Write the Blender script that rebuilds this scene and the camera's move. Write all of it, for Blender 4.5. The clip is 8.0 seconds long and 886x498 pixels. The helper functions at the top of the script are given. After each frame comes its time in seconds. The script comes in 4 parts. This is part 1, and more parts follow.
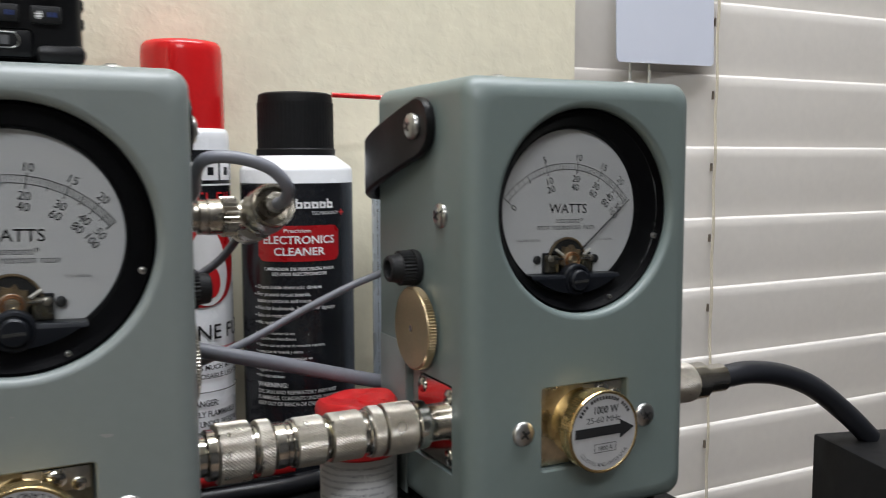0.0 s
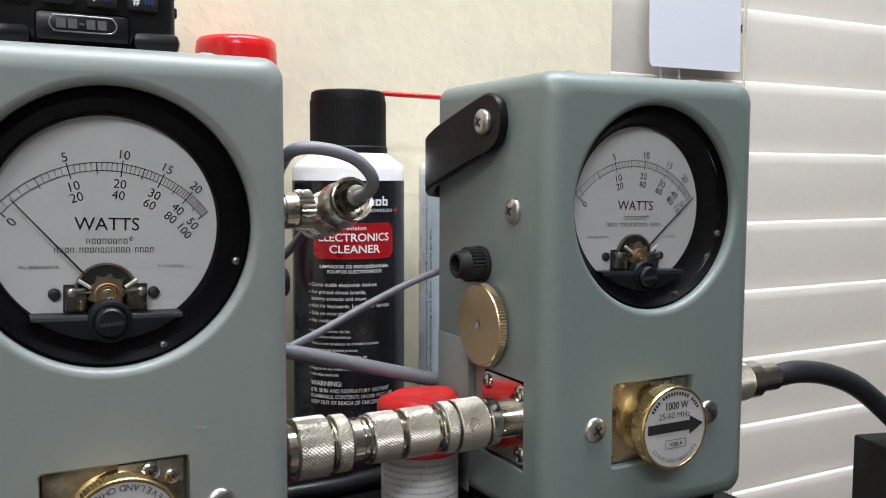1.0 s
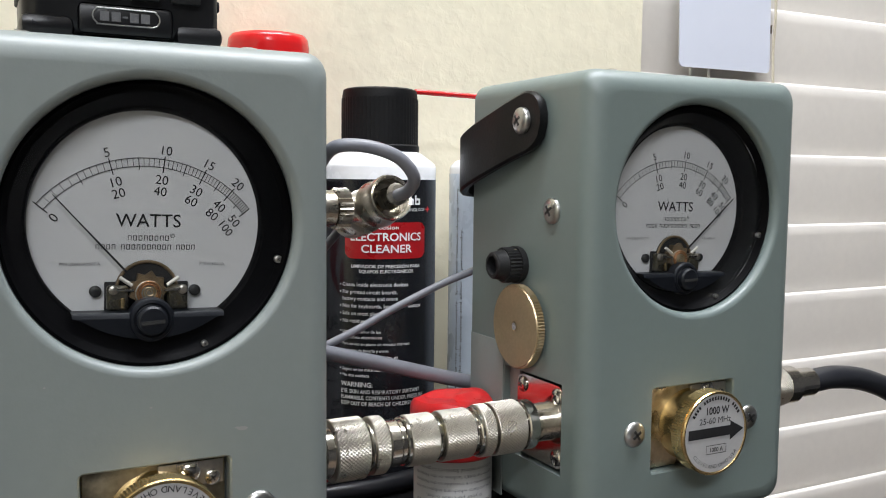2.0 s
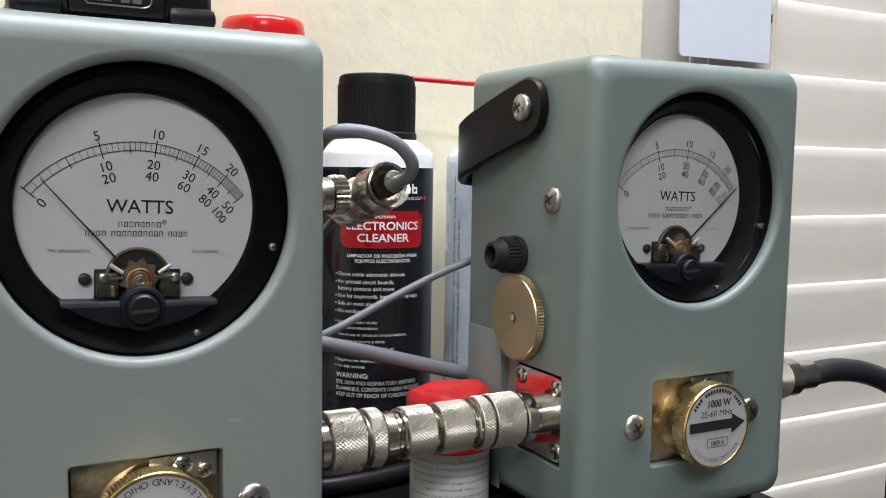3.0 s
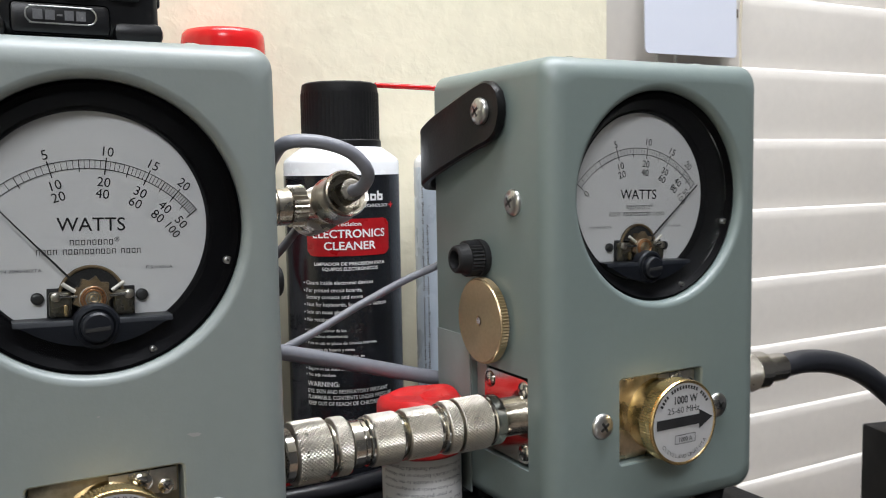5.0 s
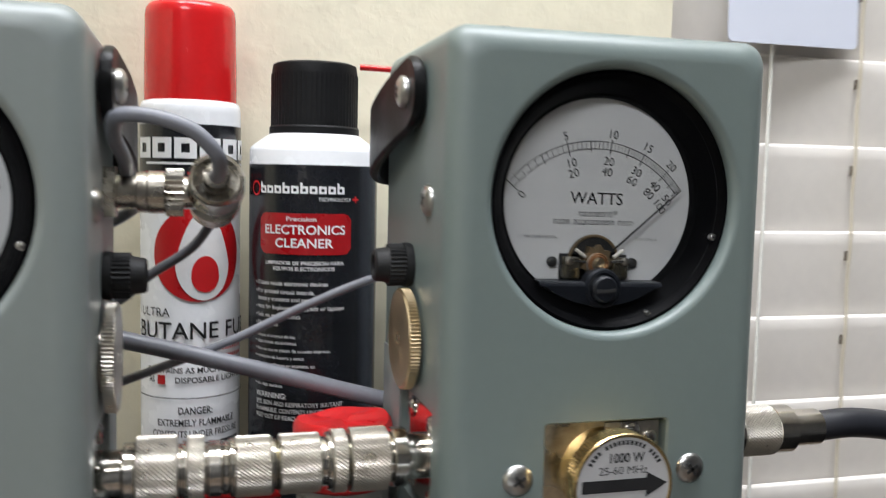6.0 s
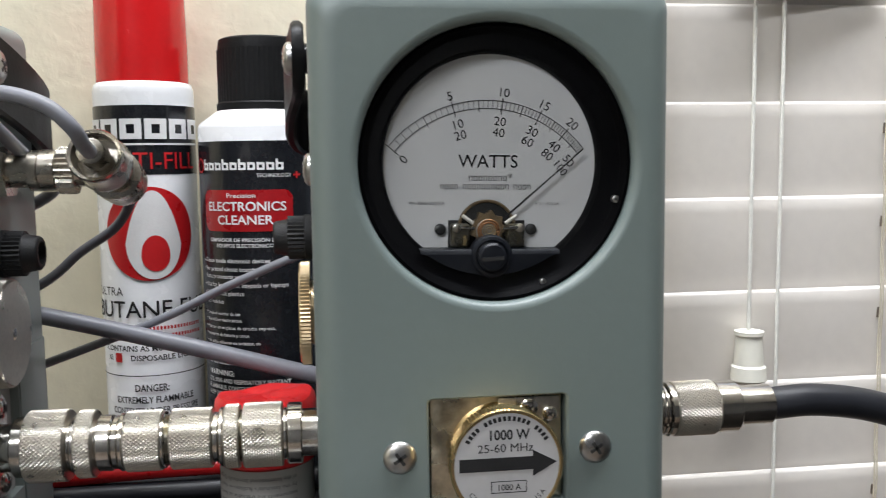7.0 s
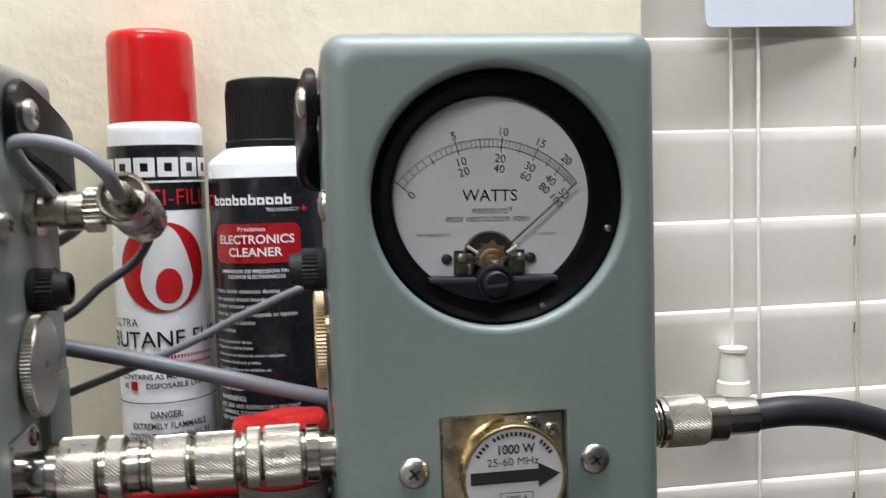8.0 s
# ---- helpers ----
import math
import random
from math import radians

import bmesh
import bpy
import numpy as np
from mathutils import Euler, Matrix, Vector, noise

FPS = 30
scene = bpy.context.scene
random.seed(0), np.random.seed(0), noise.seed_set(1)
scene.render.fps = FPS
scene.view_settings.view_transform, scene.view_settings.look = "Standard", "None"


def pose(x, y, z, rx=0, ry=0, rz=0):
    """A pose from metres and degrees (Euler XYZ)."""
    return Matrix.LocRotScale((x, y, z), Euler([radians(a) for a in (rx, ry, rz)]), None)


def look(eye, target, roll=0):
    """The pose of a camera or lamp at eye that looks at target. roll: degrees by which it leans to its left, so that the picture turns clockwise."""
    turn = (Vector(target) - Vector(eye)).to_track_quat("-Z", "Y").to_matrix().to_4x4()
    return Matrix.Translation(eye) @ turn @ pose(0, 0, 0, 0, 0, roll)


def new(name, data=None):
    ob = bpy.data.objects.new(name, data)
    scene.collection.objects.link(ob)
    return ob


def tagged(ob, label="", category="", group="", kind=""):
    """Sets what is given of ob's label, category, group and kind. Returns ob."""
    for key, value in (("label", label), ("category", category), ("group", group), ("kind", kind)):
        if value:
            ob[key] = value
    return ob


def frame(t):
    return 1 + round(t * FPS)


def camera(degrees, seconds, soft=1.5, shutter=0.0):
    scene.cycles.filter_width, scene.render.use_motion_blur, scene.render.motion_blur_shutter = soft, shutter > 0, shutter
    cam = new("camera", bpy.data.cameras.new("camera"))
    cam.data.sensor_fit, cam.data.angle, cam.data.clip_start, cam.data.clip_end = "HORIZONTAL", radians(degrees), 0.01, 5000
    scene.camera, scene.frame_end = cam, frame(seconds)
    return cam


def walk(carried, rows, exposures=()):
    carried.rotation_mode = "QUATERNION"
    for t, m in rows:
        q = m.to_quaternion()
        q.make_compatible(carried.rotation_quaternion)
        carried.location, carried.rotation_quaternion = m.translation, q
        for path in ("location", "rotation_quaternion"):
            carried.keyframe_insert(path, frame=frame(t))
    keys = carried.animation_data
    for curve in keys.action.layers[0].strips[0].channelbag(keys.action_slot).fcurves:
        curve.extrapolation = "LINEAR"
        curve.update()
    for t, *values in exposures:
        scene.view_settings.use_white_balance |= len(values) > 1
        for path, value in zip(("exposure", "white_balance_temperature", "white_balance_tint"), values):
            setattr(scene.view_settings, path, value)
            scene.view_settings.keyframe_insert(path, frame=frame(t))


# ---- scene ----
cam = camera(52.9, 8.0, soft=1.0, shutter=0.5)
PATH = [
    (0, (0.0010, -0.0010, 0.1420), (0.8940, 1.7780, -0.0490), -0.20),
    (0.2, (-0.0140, 0.0010, 0.1410), (0.9030, 1.7710, -0.0316), 0.06),
    (0.5, (-0.0260, 0.0030, 0.1400), (0.9000, 1.7670, -0.0320), -0.60),
    (0.7, (-0.0300, 0.0100, 0.1370), (0.9166, 1.7630, -0.0366), -0.06),
    (1, (-0.0300, 0.0150, 0.1360), (0.9090, 1.7730, -0.0290), 0.20),
    (1.5, (-0.0330, 0.0170, 0.1370), (0.8990, 1.7800, -0.0120), 0.60),
    (2, (-0.0370, 0.0240, 0.1350), (0.8840, 1.7920, -0.0270), 0.60),
    (3.5, (-0.0350, 0.0330, 0.1320), (0.9020, 1.7900, -0.0540), 1.00),
    (4, (-0.0350, 0.0370, 0.1270), (0.9060, 1.7910, -0.0660), 0.90),
    (4.2, (-0.0364, 0.0360, 0.1316), (0.9130, 1.7854, -0.0644), 0.66),
    (4.5, (-0.0310, 0.0260, 0.1380), (0.9290, 1.7710, -0.0480), -0.60),
    (4.7, (-0.0320, 0.0230, 0.1370), (0.9530, 1.7540, -0.0470), -1.30),
    (5.8, (0.0470, 0.0350, 0.1310), (0.7000, 1.9200, -0.0210), 0.90),
    (6, (0.0800, 0.0350, 0.1300), (0.6190, 1.9550, -0.0310), 1.30),
    (6.2, (0.1090, 0.0338, 0.1226), (0.5088, 1.9866, -0.0536), 1.66),
    (6.5, (0.1310, 0.0330, 0.1280), (0.4810, 1.9950, -0.0460), 0.40),
    (6.8, (0.1464, 0.0270, 0.1246), (0.3848, 2.0038, -0.0636), -0.28),
    (7, (0.1510, 0.0310, 0.1250), (0.4150, 2.0030, -0.0730), -0.80),
    (7.2, (0.1540, 0.0306, 0.1204), (0.4274, 2.0010, -0.0806), -0.58),
    (7.5, (0.1500, 0.0290, 0.1270), (0.4600, 1.9970, -0.0530), -0.90),
    (7.8, (0.1526, 0.0200, 0.1270), (0.4140, 1.9960, -0.0404), -1.54),
    (8, (0.1410, 0.0130, 0.1290), (0.4470, 1.9840, -0.0200), -1.80),
]
walk(cam, [(t, look(eye, target, roll)) for t, eye, target, roll in PATH], exposures=[(0, -0.12), (0.5, 0.14), (1, 0.28), (3.5, 0.28), (4.5, 0.38), (6, 0.29), (8, 0.32)])

# ---- world and light ----
world = bpy.data.worlds.new("room_air")
scene.world = world
world.use_nodes = True
world.node_tree.nodes["Background"].inputs[0].default_value = (0.9, 0.95, 1.0, 1)
world.node_tree.nodes["Background"].inputs[1].default_value = 0.05

def area_lamp(name, loc, target, sx, sy, watts, colour):
    data = bpy.data.lights.new(name, "AREA")
    data.shape, data.size, data.size_y, data.energy, data.color = "RECTANGLE", sx, sy, watts, colour
    ob = new(name, data)
    ob.matrix_world = look(loc, target)
    return ob

LAMP_X, LAMP_Y, CEIL = 0.25, 0.12, 1.35
FILL_X, FILL_Y = -0.70, -1.20
LAMP_COLOUR = (0.955, 1.0, 1.085)
area_lamp("ceiling_lamp_light", (LAMP_X, LAMP_Y, CEIL - 0.09), (LAMP_X, LAMP_Y, 0), 1.16, 0.30, 21, LAMP_COLOUR)
# fill with no known source, added to brighten fronts and left sides
area_lamp("second_lamp_light", (FILL_X, FILL_Y, CEIL - 0.09), (FILL_X, FILL_Y, 0), 1.16, 0.30, 22, LAMP_COLOUR)

# ---- materials ----
def node_mat(name, colour, rough=0.5, metal=0.0, vary=0.08, scale=40.0, bump=0.0, bump_scale=400.0, stain=None, stain_amt=0.3,
             stain_scale=25.0, coat=0.0, rough_vary=0.1, spec=0.5, subsurface=0.0, island=0.0):
    """A surface with variation of tone at two sizes, uneven gloss and fine relief."""
    m = bpy.data.materials.new(name)
    m.use_nodes = True
    nt = m.node_tree
    b = nt.nodes["Principled BSDF"]
    tc = nt.nodes.new("ShaderNodeTexCoord")
    n1 = nt.nodes.new("ShaderNodeTexNoise")
    n1.inputs["Scale"].default_value, n1.inputs["Detail"].default_value = scale, 6
    n2 = nt.nodes.new("ShaderNodeTexNoise")
    n2.inputs["Scale"].default_value, n2.inputs["Detail"].default_value = scale * 9, 3
    for n in (n1, n2):
        nt.links.new(tc.outputs["Object"], n.inputs["Vector"])
    add = nt.nodes.new("ShaderNodeMath")
    add.operation = "ADD"
    nt.links.new(n1.outputs["Fac"], add.inputs[0])
    nt.links.new(n2.outputs["Fac"], add.inputs[1])
    mr = nt.nodes.new("ShaderNodeMapRange")
    mr.inputs["From Min"].default_value, mr.inputs["From Max"].default_value = 0.7, 1.3
    mr.inputs["To Min"].default_value, mr.inputs["To Max"].default_value = 1 - vary, 1 + vary
    nt.links.new(add.outputs[0], mr.inputs["Value"])
    mul = nt.nodes.new("ShaderNodeVectorMath")
    mul.operation = "SCALE"
    mul.inputs[0].default_value = colour
    nt.links.new(mr.outputs[0], mul.inputs["Scale"])
    out = mul.outputs[0]
    if stain:
        n3 = nt.nodes.new("ShaderNodeTexNoise")
        n3.inputs["Scale"].default_value, n3.inputs["Detail"].default_value = stain_scale, 8
        nt.links.new(tc.outputs["Object"], n3.inputs["Vector"])
        m3 = nt.nodes.new("ShaderNodeMapRange")
        m3.inputs["From Min"].default_value, m3.inputs["From Max"].default_value = 0.48, 0.68
        m3.inputs["To Max"].default_value = stain_amt
        nt.links.new(n3.outputs["Fac"], m3.inputs["Value"])
        mix = nt.nodes.new("ShaderNodeMix")
        mix.data_type = "RGBA"
        nt.links.new(m3.outputs[0], mix.inputs[0])
        nt.links.new(out, mix.inputs[6])
        mix.inputs[7].default_value = (*stain, 1)
        out = mix.outputs[2]
    nt.links.new(out, b.inputs["Base Color"])
    rr = nt.nodes.new("ShaderNodeMapRange")
    rr.inputs["From Min"].default_value, rr.inputs["From Max"].default_value = 0.3, 0.7
    rr.inputs["To Min"].default_value, rr.inputs["To Max"].default_value = max(0.02, rough - rough_vary), min(1, rough + rough_vary)
    nt.links.new(n1.outputs["Fac"], rr.inputs["Value"])
    nt.links.new(rr.outputs[0], b.inputs["Roughness"])
    b.inputs["Metallic"].default_value = metal
    b.inputs["Coat Weight"].default_value = coat
    b.inputs["Specular IOR Level"].default_value = spec
    if bump:
        nb = nt.nodes.new("ShaderNodeTexNoise")
        nb.inputs["Scale"].default_value, nb.inputs["Detail"].default_value = bump_scale, 4
        nt.links.new(tc.outputs["Object"], nb.inputs["Vector"])
        bp = nt.nodes.new("ShaderNodeBump")
        bp.inputs["Strength"].default_value, bp.inputs["Distance"].default_value = bump, 0.0006
        nt.links.new(nb.outputs["Fac"], bp.inputs["Height"])
        nt.links.new(bp.outputs[0], b.inputs["Normal"])
    return m

def glass_mat(name):
    m = bpy.data.materials.new(name)
    m.use_nodes = True
    nt = m.node_tree
    nt.nodes.remove(nt.nodes["Principled BSDF"])
    tr = nt.nodes.new("ShaderNodeBsdfTransparent")
    tr.inputs[0].default_value = (0.97, 0.975, 0.97, 1)
    gl = nt.nodes.new("ShaderNodeBsdfGlossy")
    gl.inputs["Roughness"].default_value = 0.03
    fr = nt.nodes.new("ShaderNodeFresnel")
    fr.inputs[0].default_value = 1.28
    mx = nt.nodes.new("ShaderNodeMixShader")
    nt.links.new(fr.outputs[0], mx.inputs[0])
    nt.links.new(tr.outputs[0], mx.inputs[1])
    nt.links.new(gl.outputs[0], mx.inputs[2])
    nt.links.new(mx.outputs[0], nt.nodes["Material Output"].inputs[0])
    return m

def glow_mat(name, colour, strength):
    m = bpy.data.materials.new(name)
    m.use_nodes = True
    b = m.node_tree.nodes["Principled BSDF"]
    b.inputs["Emission Color"].default_value, b.inputs["Emission Strength"].default_value = (*colour, 1), strength
    return m

def plaster_mat():
    """Cream wall paint over knocked-down plaster: broad lumps and fine grit."""
    m = node_mat("cream_plaster", (0.77, 0.715, 0.56), 0.75, vary=0.05, scale=9, rough_vary=0.05, spec=0.25)
    nt = m.node_tree
    b = nt.nodes["Principled BSDF"]
    tc = nt.nodes["Texture Coordinate"]
    big = nt.nodes.new("ShaderNodeTexNoise")
    big.inputs["Scale"].default_value, big.inputs["Detail"].default_value, big.inputs["Roughness"].default_value = 150, 3, 0.5
    big.inputs["Distortion"].default_value = 0.25
    nt.links.new(tc.outputs["Object"], big.inputs["Vector"])
    ramp = nt.nodes.new("ShaderNodeMapRange")
    ramp.inputs["From Min"].default_value, ramp.inputs["From Max"].default_value = 0.40, 0.78
    nt.links.new(big.outputs["Fac"], ramp.inputs["Value"])
    bp = nt.nodes.new("ShaderNodeBump")
    bp.inputs["Strength"].default_value, bp.inputs["Distance"].default_value = 0.18, 0.0010
    nt.links.new(ramp.outputs[0], bp.inputs["Height"])
    nt.links.new(bp.outputs[0], b.inputs["Normal"])
    return m

M_PAINT = node_mat("grey_green_enamel", (0.146, 0.181, 0.174), 0.42, vary=0.025, scale=30, bump=0.05, bump_scale=900, rough_vary=0.02, spec=0.6)
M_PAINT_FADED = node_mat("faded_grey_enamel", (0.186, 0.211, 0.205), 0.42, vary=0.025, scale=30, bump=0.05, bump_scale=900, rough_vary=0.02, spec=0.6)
M_PAINT_BARE = node_mat("pale_grey_panel", (0.26, 0.26, 0.255), 0.45, vary=0.06, scale=40)
M_BLACK = node_mat("black_moulded_plastic", (0.006, 0.006, 0.007), 0.34, vary=0.2, scale=60, rough_vary=0.08, spec=0.4)
M_BLACK_MATT = node_mat("black_matt_plastic", (0.009, 0.009, 0.0098), 0.6, vary=0.2, scale=60, bump=0.2, bump_scale=1500, spec=0.35)
M_BOX = node_mat("black_box_paint", (0.006, 0.006, 0.0065), 0.6, vary=0.2, scale=50, bump=0.15, bump_scale=1200, spec=0.2)
M_BEZEL = node_mat("matt_black_bezel", (0.0014, 0.0014, 0.0018), 0.5, vary=0.2, scale=60, spec=0.04)
M_CHARCOAL = node_mat("charcoal_moulding", (0.0065, 0.0078, 0.011), 0.38, vary=0.15, scale=60, spec=0.28)
M_LEATHER = node_mat("black_leather", (0.0045, 0.0045, 0.005), 0.42, vary=0.25, scale=60, bump=0.12, bump_scale=900, spec=0.22, stain=(0.012, 0.010, 0.010), stain_amt=0.2)
M_DIAL = node_mat("white_dial_card", (0.65, 0.65, 0.655), 0.5, vary=0.02, scale=40, spec=0.3)
M_INK = node_mat("black_ink", (0.015, 0.015, 0.016), 0.6, vary=0.15, scale=300, spec=0.3)
M_GREY_INK = node_mat("grey_ink", (0.16, 0.16, 0.17), 0.6, vary=0.15, scale=300, spec=0.3)
M_DIM_INK = node_mat("dim_grey_ink", (0.10, 0.10, 0.105), 0.5, vary=0.15, scale=300, spec=0.3)
M_WHITE_INK = node_mat("white_ink", (0.78, 0.78, 0.78), 0.45, vary=0.04, scale=200)
M_RED_INK = node_mat("red_ink", (0.55, 0.012, 0.016), 0.35, vary=0.06, scale=120)
M_DARKRED_INK = node_mat("deep_red_ink", (0.36, 0.008, 0.012), 0.3, vary=0.1, scale=90)
M_BLUE_INK = node_mat("blue_ink", (0.012, 0.03, 0.13), 0.4, vary=0.1, scale=200)
M_CHROME = node_mat("bright_nickel", (0.62, 0.595, 0.55), 0.16, 1.0, vary=0.08, scale=90, rough_vary=0.07)
M_NICKEL = node_mat("satin_nickel", (0.54, 0.51, 0.455), 0.32, 1.0, vary=0.12, scale=90, rough_vary=0.08)
M_WORN = node_mat("worn_nickel", (0.49, 0.46, 0.405), 0.27, 1.0, vary=0.15, scale=120, rough_vary=0.1, stain=(0.24, 0.205, 0.155), stain_amt=0.5, stain_scale=160)
M_GUARD = node_mat("scuffed_grey_plastic", (0.085, 0.085, 0.083), 0.6, vary=0.2, scale=60, stain=(0.3, 0.3, 0.29), stain_amt=0.25, stain_scale=120)
M_STEEL = node_mat("screw_steel", (0.46, 0.455, 0.44), 0.34, 1.0, vary=0.08, scale=120, rough_vary=0.07)
M_DARK = node_mat("unlit_depth_black", (0.012, 0.012, 0.012), 0.8, vary=0.2, scale=60)
M_SLOTMETAL = node_mat("shaded_slot_steel", (0.05, 0.05, 0.05), 0.5, 0.6, vary=0.1, scale=120)
M_GOLD = node_mat("gold_plated_brass", (0.74, 0.56, 0.29), 0.22, 1.0, vary=0.08, scale=90, rough_vary=0.08)
M_GOLDPLATE = node_mat("tarnished_gold_plate", (0.60, 0.53, 0.40), 0.30, 1.0, vary=0.15, scale=70, stain=(0.09, 0.065, 0.035), stain_amt=0.85, stain_scale=90, rough_vary=0.12)
M_DARKPLATE = node_mat("tarnished_silver_plate", (0.34, 0.30, 0.22), 0.34, 1.0, vary=0.2, scale=70, stain=(0.05, 0.045, 0.035), stain_amt=0.9, stain_scale=80, rough_vary=0.12)
M_BRASS = node_mat("dull_brass", (0.55, 0.43, 0.27), 0.36, 1.0, vary=0.08, scale=80, rough_vary=0.08)
M_POLE = node_mat("dark_pole_iron", (0.13, 0.12, 0.095), 0.28, 0.8, vary=0.3, scale=200, stain=(0.16, 0.12, 0.03), stain_amt=0.5, stain_scale=300)
M_BRONZE = node_mat("brown_bronze", (0.27, 0.20, 0.12), 0.4, 0.8, vary=0.3, scale=300)
M_ARM = node_mat("pale_tinned_arm", (0.66, 0.63, 0.56), 0.4, 0.3, vary=0.1, scale=200)
M_COPPER = node_mat("copper_coil", (0.52, 0.27, 0.13), 0.35, 0.9, vary=0.2, scale=200)
M_LABEL_FOIL = node_mat("silver_label", (0.53, 0.53, 0.54), 0.4, 0.35, vary=0.03, scale=80)
M_GLASS = glass_mat("clear_lens")
M_RED = node_mat("red_gloss_plastic", (0.62, 0.014, 0.016), 0.22, vary=0.04, scale=60, rough_vary=0.06)
M_RED_VINYL = node_mat("red_soft_vinyl", (0.52, 0.013, 0.015), 0.35, vary=0.08, scale=90, bump=0.3, bump_scale=250)
M_CANWHITE = node_mat("white_can_lacquer", (0.80, 0.81, 0.83), 0.25, vary=0.02, scale=60)
M_CANBLACK = node_mat("black_can_print", (0.012, 0.013, 0.016), 0.22, vary=0.1, scale=60, rough_vary=0.05)
M_CANBLUE = node_mat("pale_blue_can_print", (0.64, 0.72, 0.82), 0.28, vary=0.03, scale=60)
M_ALU = node_mat("bare_can_metal", (0.62, 0.62, 0.62), 0.3, 1.0, vary=0.06, scale=100)
# white paper, its tone lowered for the shadow under the connectors
M_TUBE = node_mat("shade_toned_paper", (0.56, 0.55, 0.54), 0.55, vary=0.03, scale=90)
M_CABLE = node_mat("grey_cable_sheath", (0.17, 0.175, 0.20), 0.42, vary=0.05, scale=70)
M_CABLE_DARK = node_mat("dark_grey_cable_sheath", (0.085, 0.085, 0.095), 0.42, vary=0.06, scale=70)
M_COAX = node_mat("black_coax_jacket", (0.013, 0.014, 0.018), 0.42, vary=0.1, scale=60)
M_WALL = plaster_mat()
M_SLAT = node_mat("white_blind_slat", (0.81, 0.765, 0.71), 0.42, vary=0.025, scale=16, rough_vary=0.06)
M_LADDER = node_mat("aged_ladder_cord", (0.62, 0.56, 0.44), 0.8, vary=0.1, scale=300, bump=0.5, bump_scale=900)
M_SLOT = node_mat("route_slot_shade", (0.16, 0.13, 0.10), 0.8, vary=0.2, scale=200)
M_CORD = node_mat("white_braided_cord", (0.80, 0.79, 0.73), 0.8, vary=0.08, scale=300, bump=0.6, bump_scale=900)
M_BELL = node_mat("ivory_plastic", (0.82, 0.80, 0.71), 0.4, vary=0.02, scale=60)
M_CARD = node_mat("white_plastic_card", (0.70, 0.73, 0.83), 0.32, vary=0.008, scale=6, rough_vary=0.01)
M_CABINET = node_mat("black_cabinet_paint", (0.007, 0.007, 0.0075), 0.55, vary=0.25, scale=30, bump=0.25, bump_scale=700, stain=(0.02, 0.02, 0.02), stain_amt=0.25, spec=0.2)
M_ROOM = node_mat("unseen_wall_grey", (0.105, 0.105, 0.11), 0.6, vary=0.2, scale=5)
M_DESK = node_mat("brown_laminate", (0.085, 0.062, 0.045), 0.45, vary=0.15, scale=8)
M_CEIL = node_mat("ceiling_paint", (0.80, 0.79, 0.76), 0.85, vary=0.03, scale=5)
M_FLOOR = node_mat("floor_vinyl", (0.26, 0.24, 0.21), 0.5, vary=0.12, scale=4)
M_LAMP = glow_mat("lamp_diffuser", (1.0, 0.97, 0.92), 4.0)

# ---- mesh helpers ----
def finish(name, bm, mat, parent=None, label="", smooth=32, data=None):
    me = data or bpy.data.meshes.new(name)
    if data is None:
        bmesh.ops.recalc_face_normals(bm, faces=bm.faces)
        bm.to_mesh(me)
        bm.free()
        me.materials.append(mat)
        if smooth:
            me.shade_smooth()
            me.set_sharp_from_angle(angle=radians(smooth))
    ob = new(name, me)
    if parent:
        ob.parent = parent
    if label:
        tagged(ob, label)
    return ob

def part(name, bm, mat, parent, label="", smooth=32):
    return finish(name, bm, mat, parent, label, smooth)

def thing(name, loc, label, category, group="", kind=""):
    ob = new(name)
    ob.location = loc
    ob.empty_display_size = 0.01
    return tagged(ob, label, category, group, kind)

def box(bm, x0, x1, y0, y1, z0, z1, bevel=0.0, seg=2):
    tmp = bmesh.new()
    bmesh.ops.create_cube(tmp, size=1.0)
    for v in tmp.verts:
        v.co = ((x0 + x1) / 2 + v.co.x * (x1 - x0), (y0 + y1) / 2 + v.co.y * (y1 - y0), (z0 + z1) / 2 + v.co.z * (z1 - z0))
    if bevel:
        bmesh.ops.bevel(tmp, geom=tmp.edges[:], offset=bevel, segments=seg, profile=0.5, affect="EDGES")
    merge(bm, tmp)
    return bm

def merge(bm, tmp, m=None):
    """Adds tmp's faces, laid through m, to bm."""
    vs = [bm.verts.new(m @ v.co if m else v.co) for v in tmp.verts]
    tmp.verts.index_update()
    for f in tmp.faces:
        bm.faces.new([vs[v.index] for v in f.verts])
    tmp.free()

AX = {"z": Matrix.Identity(4), "x": Matrix(((0, 0, 1, 0), (1, 0, 0, 0), (0, 1, 0, 0), (0, 0, 0, 1))),
      "-x": Matrix(((0, 0, -1, 0), (-1, 0, 0, 0), (0, 1, 0, 0), (0, 0, 0, 1))),
      "-y": Matrix(((1, 0, 0, 0), (0, 0, -1, 0), (0, 1, 0, 0), (0, 0, 0, 1))),
      "y": Matrix(((-1, 0, 0, 0), (0, 0, 1, 0), (0, 1, 0, 0), (0, 0, 0, 1)))}

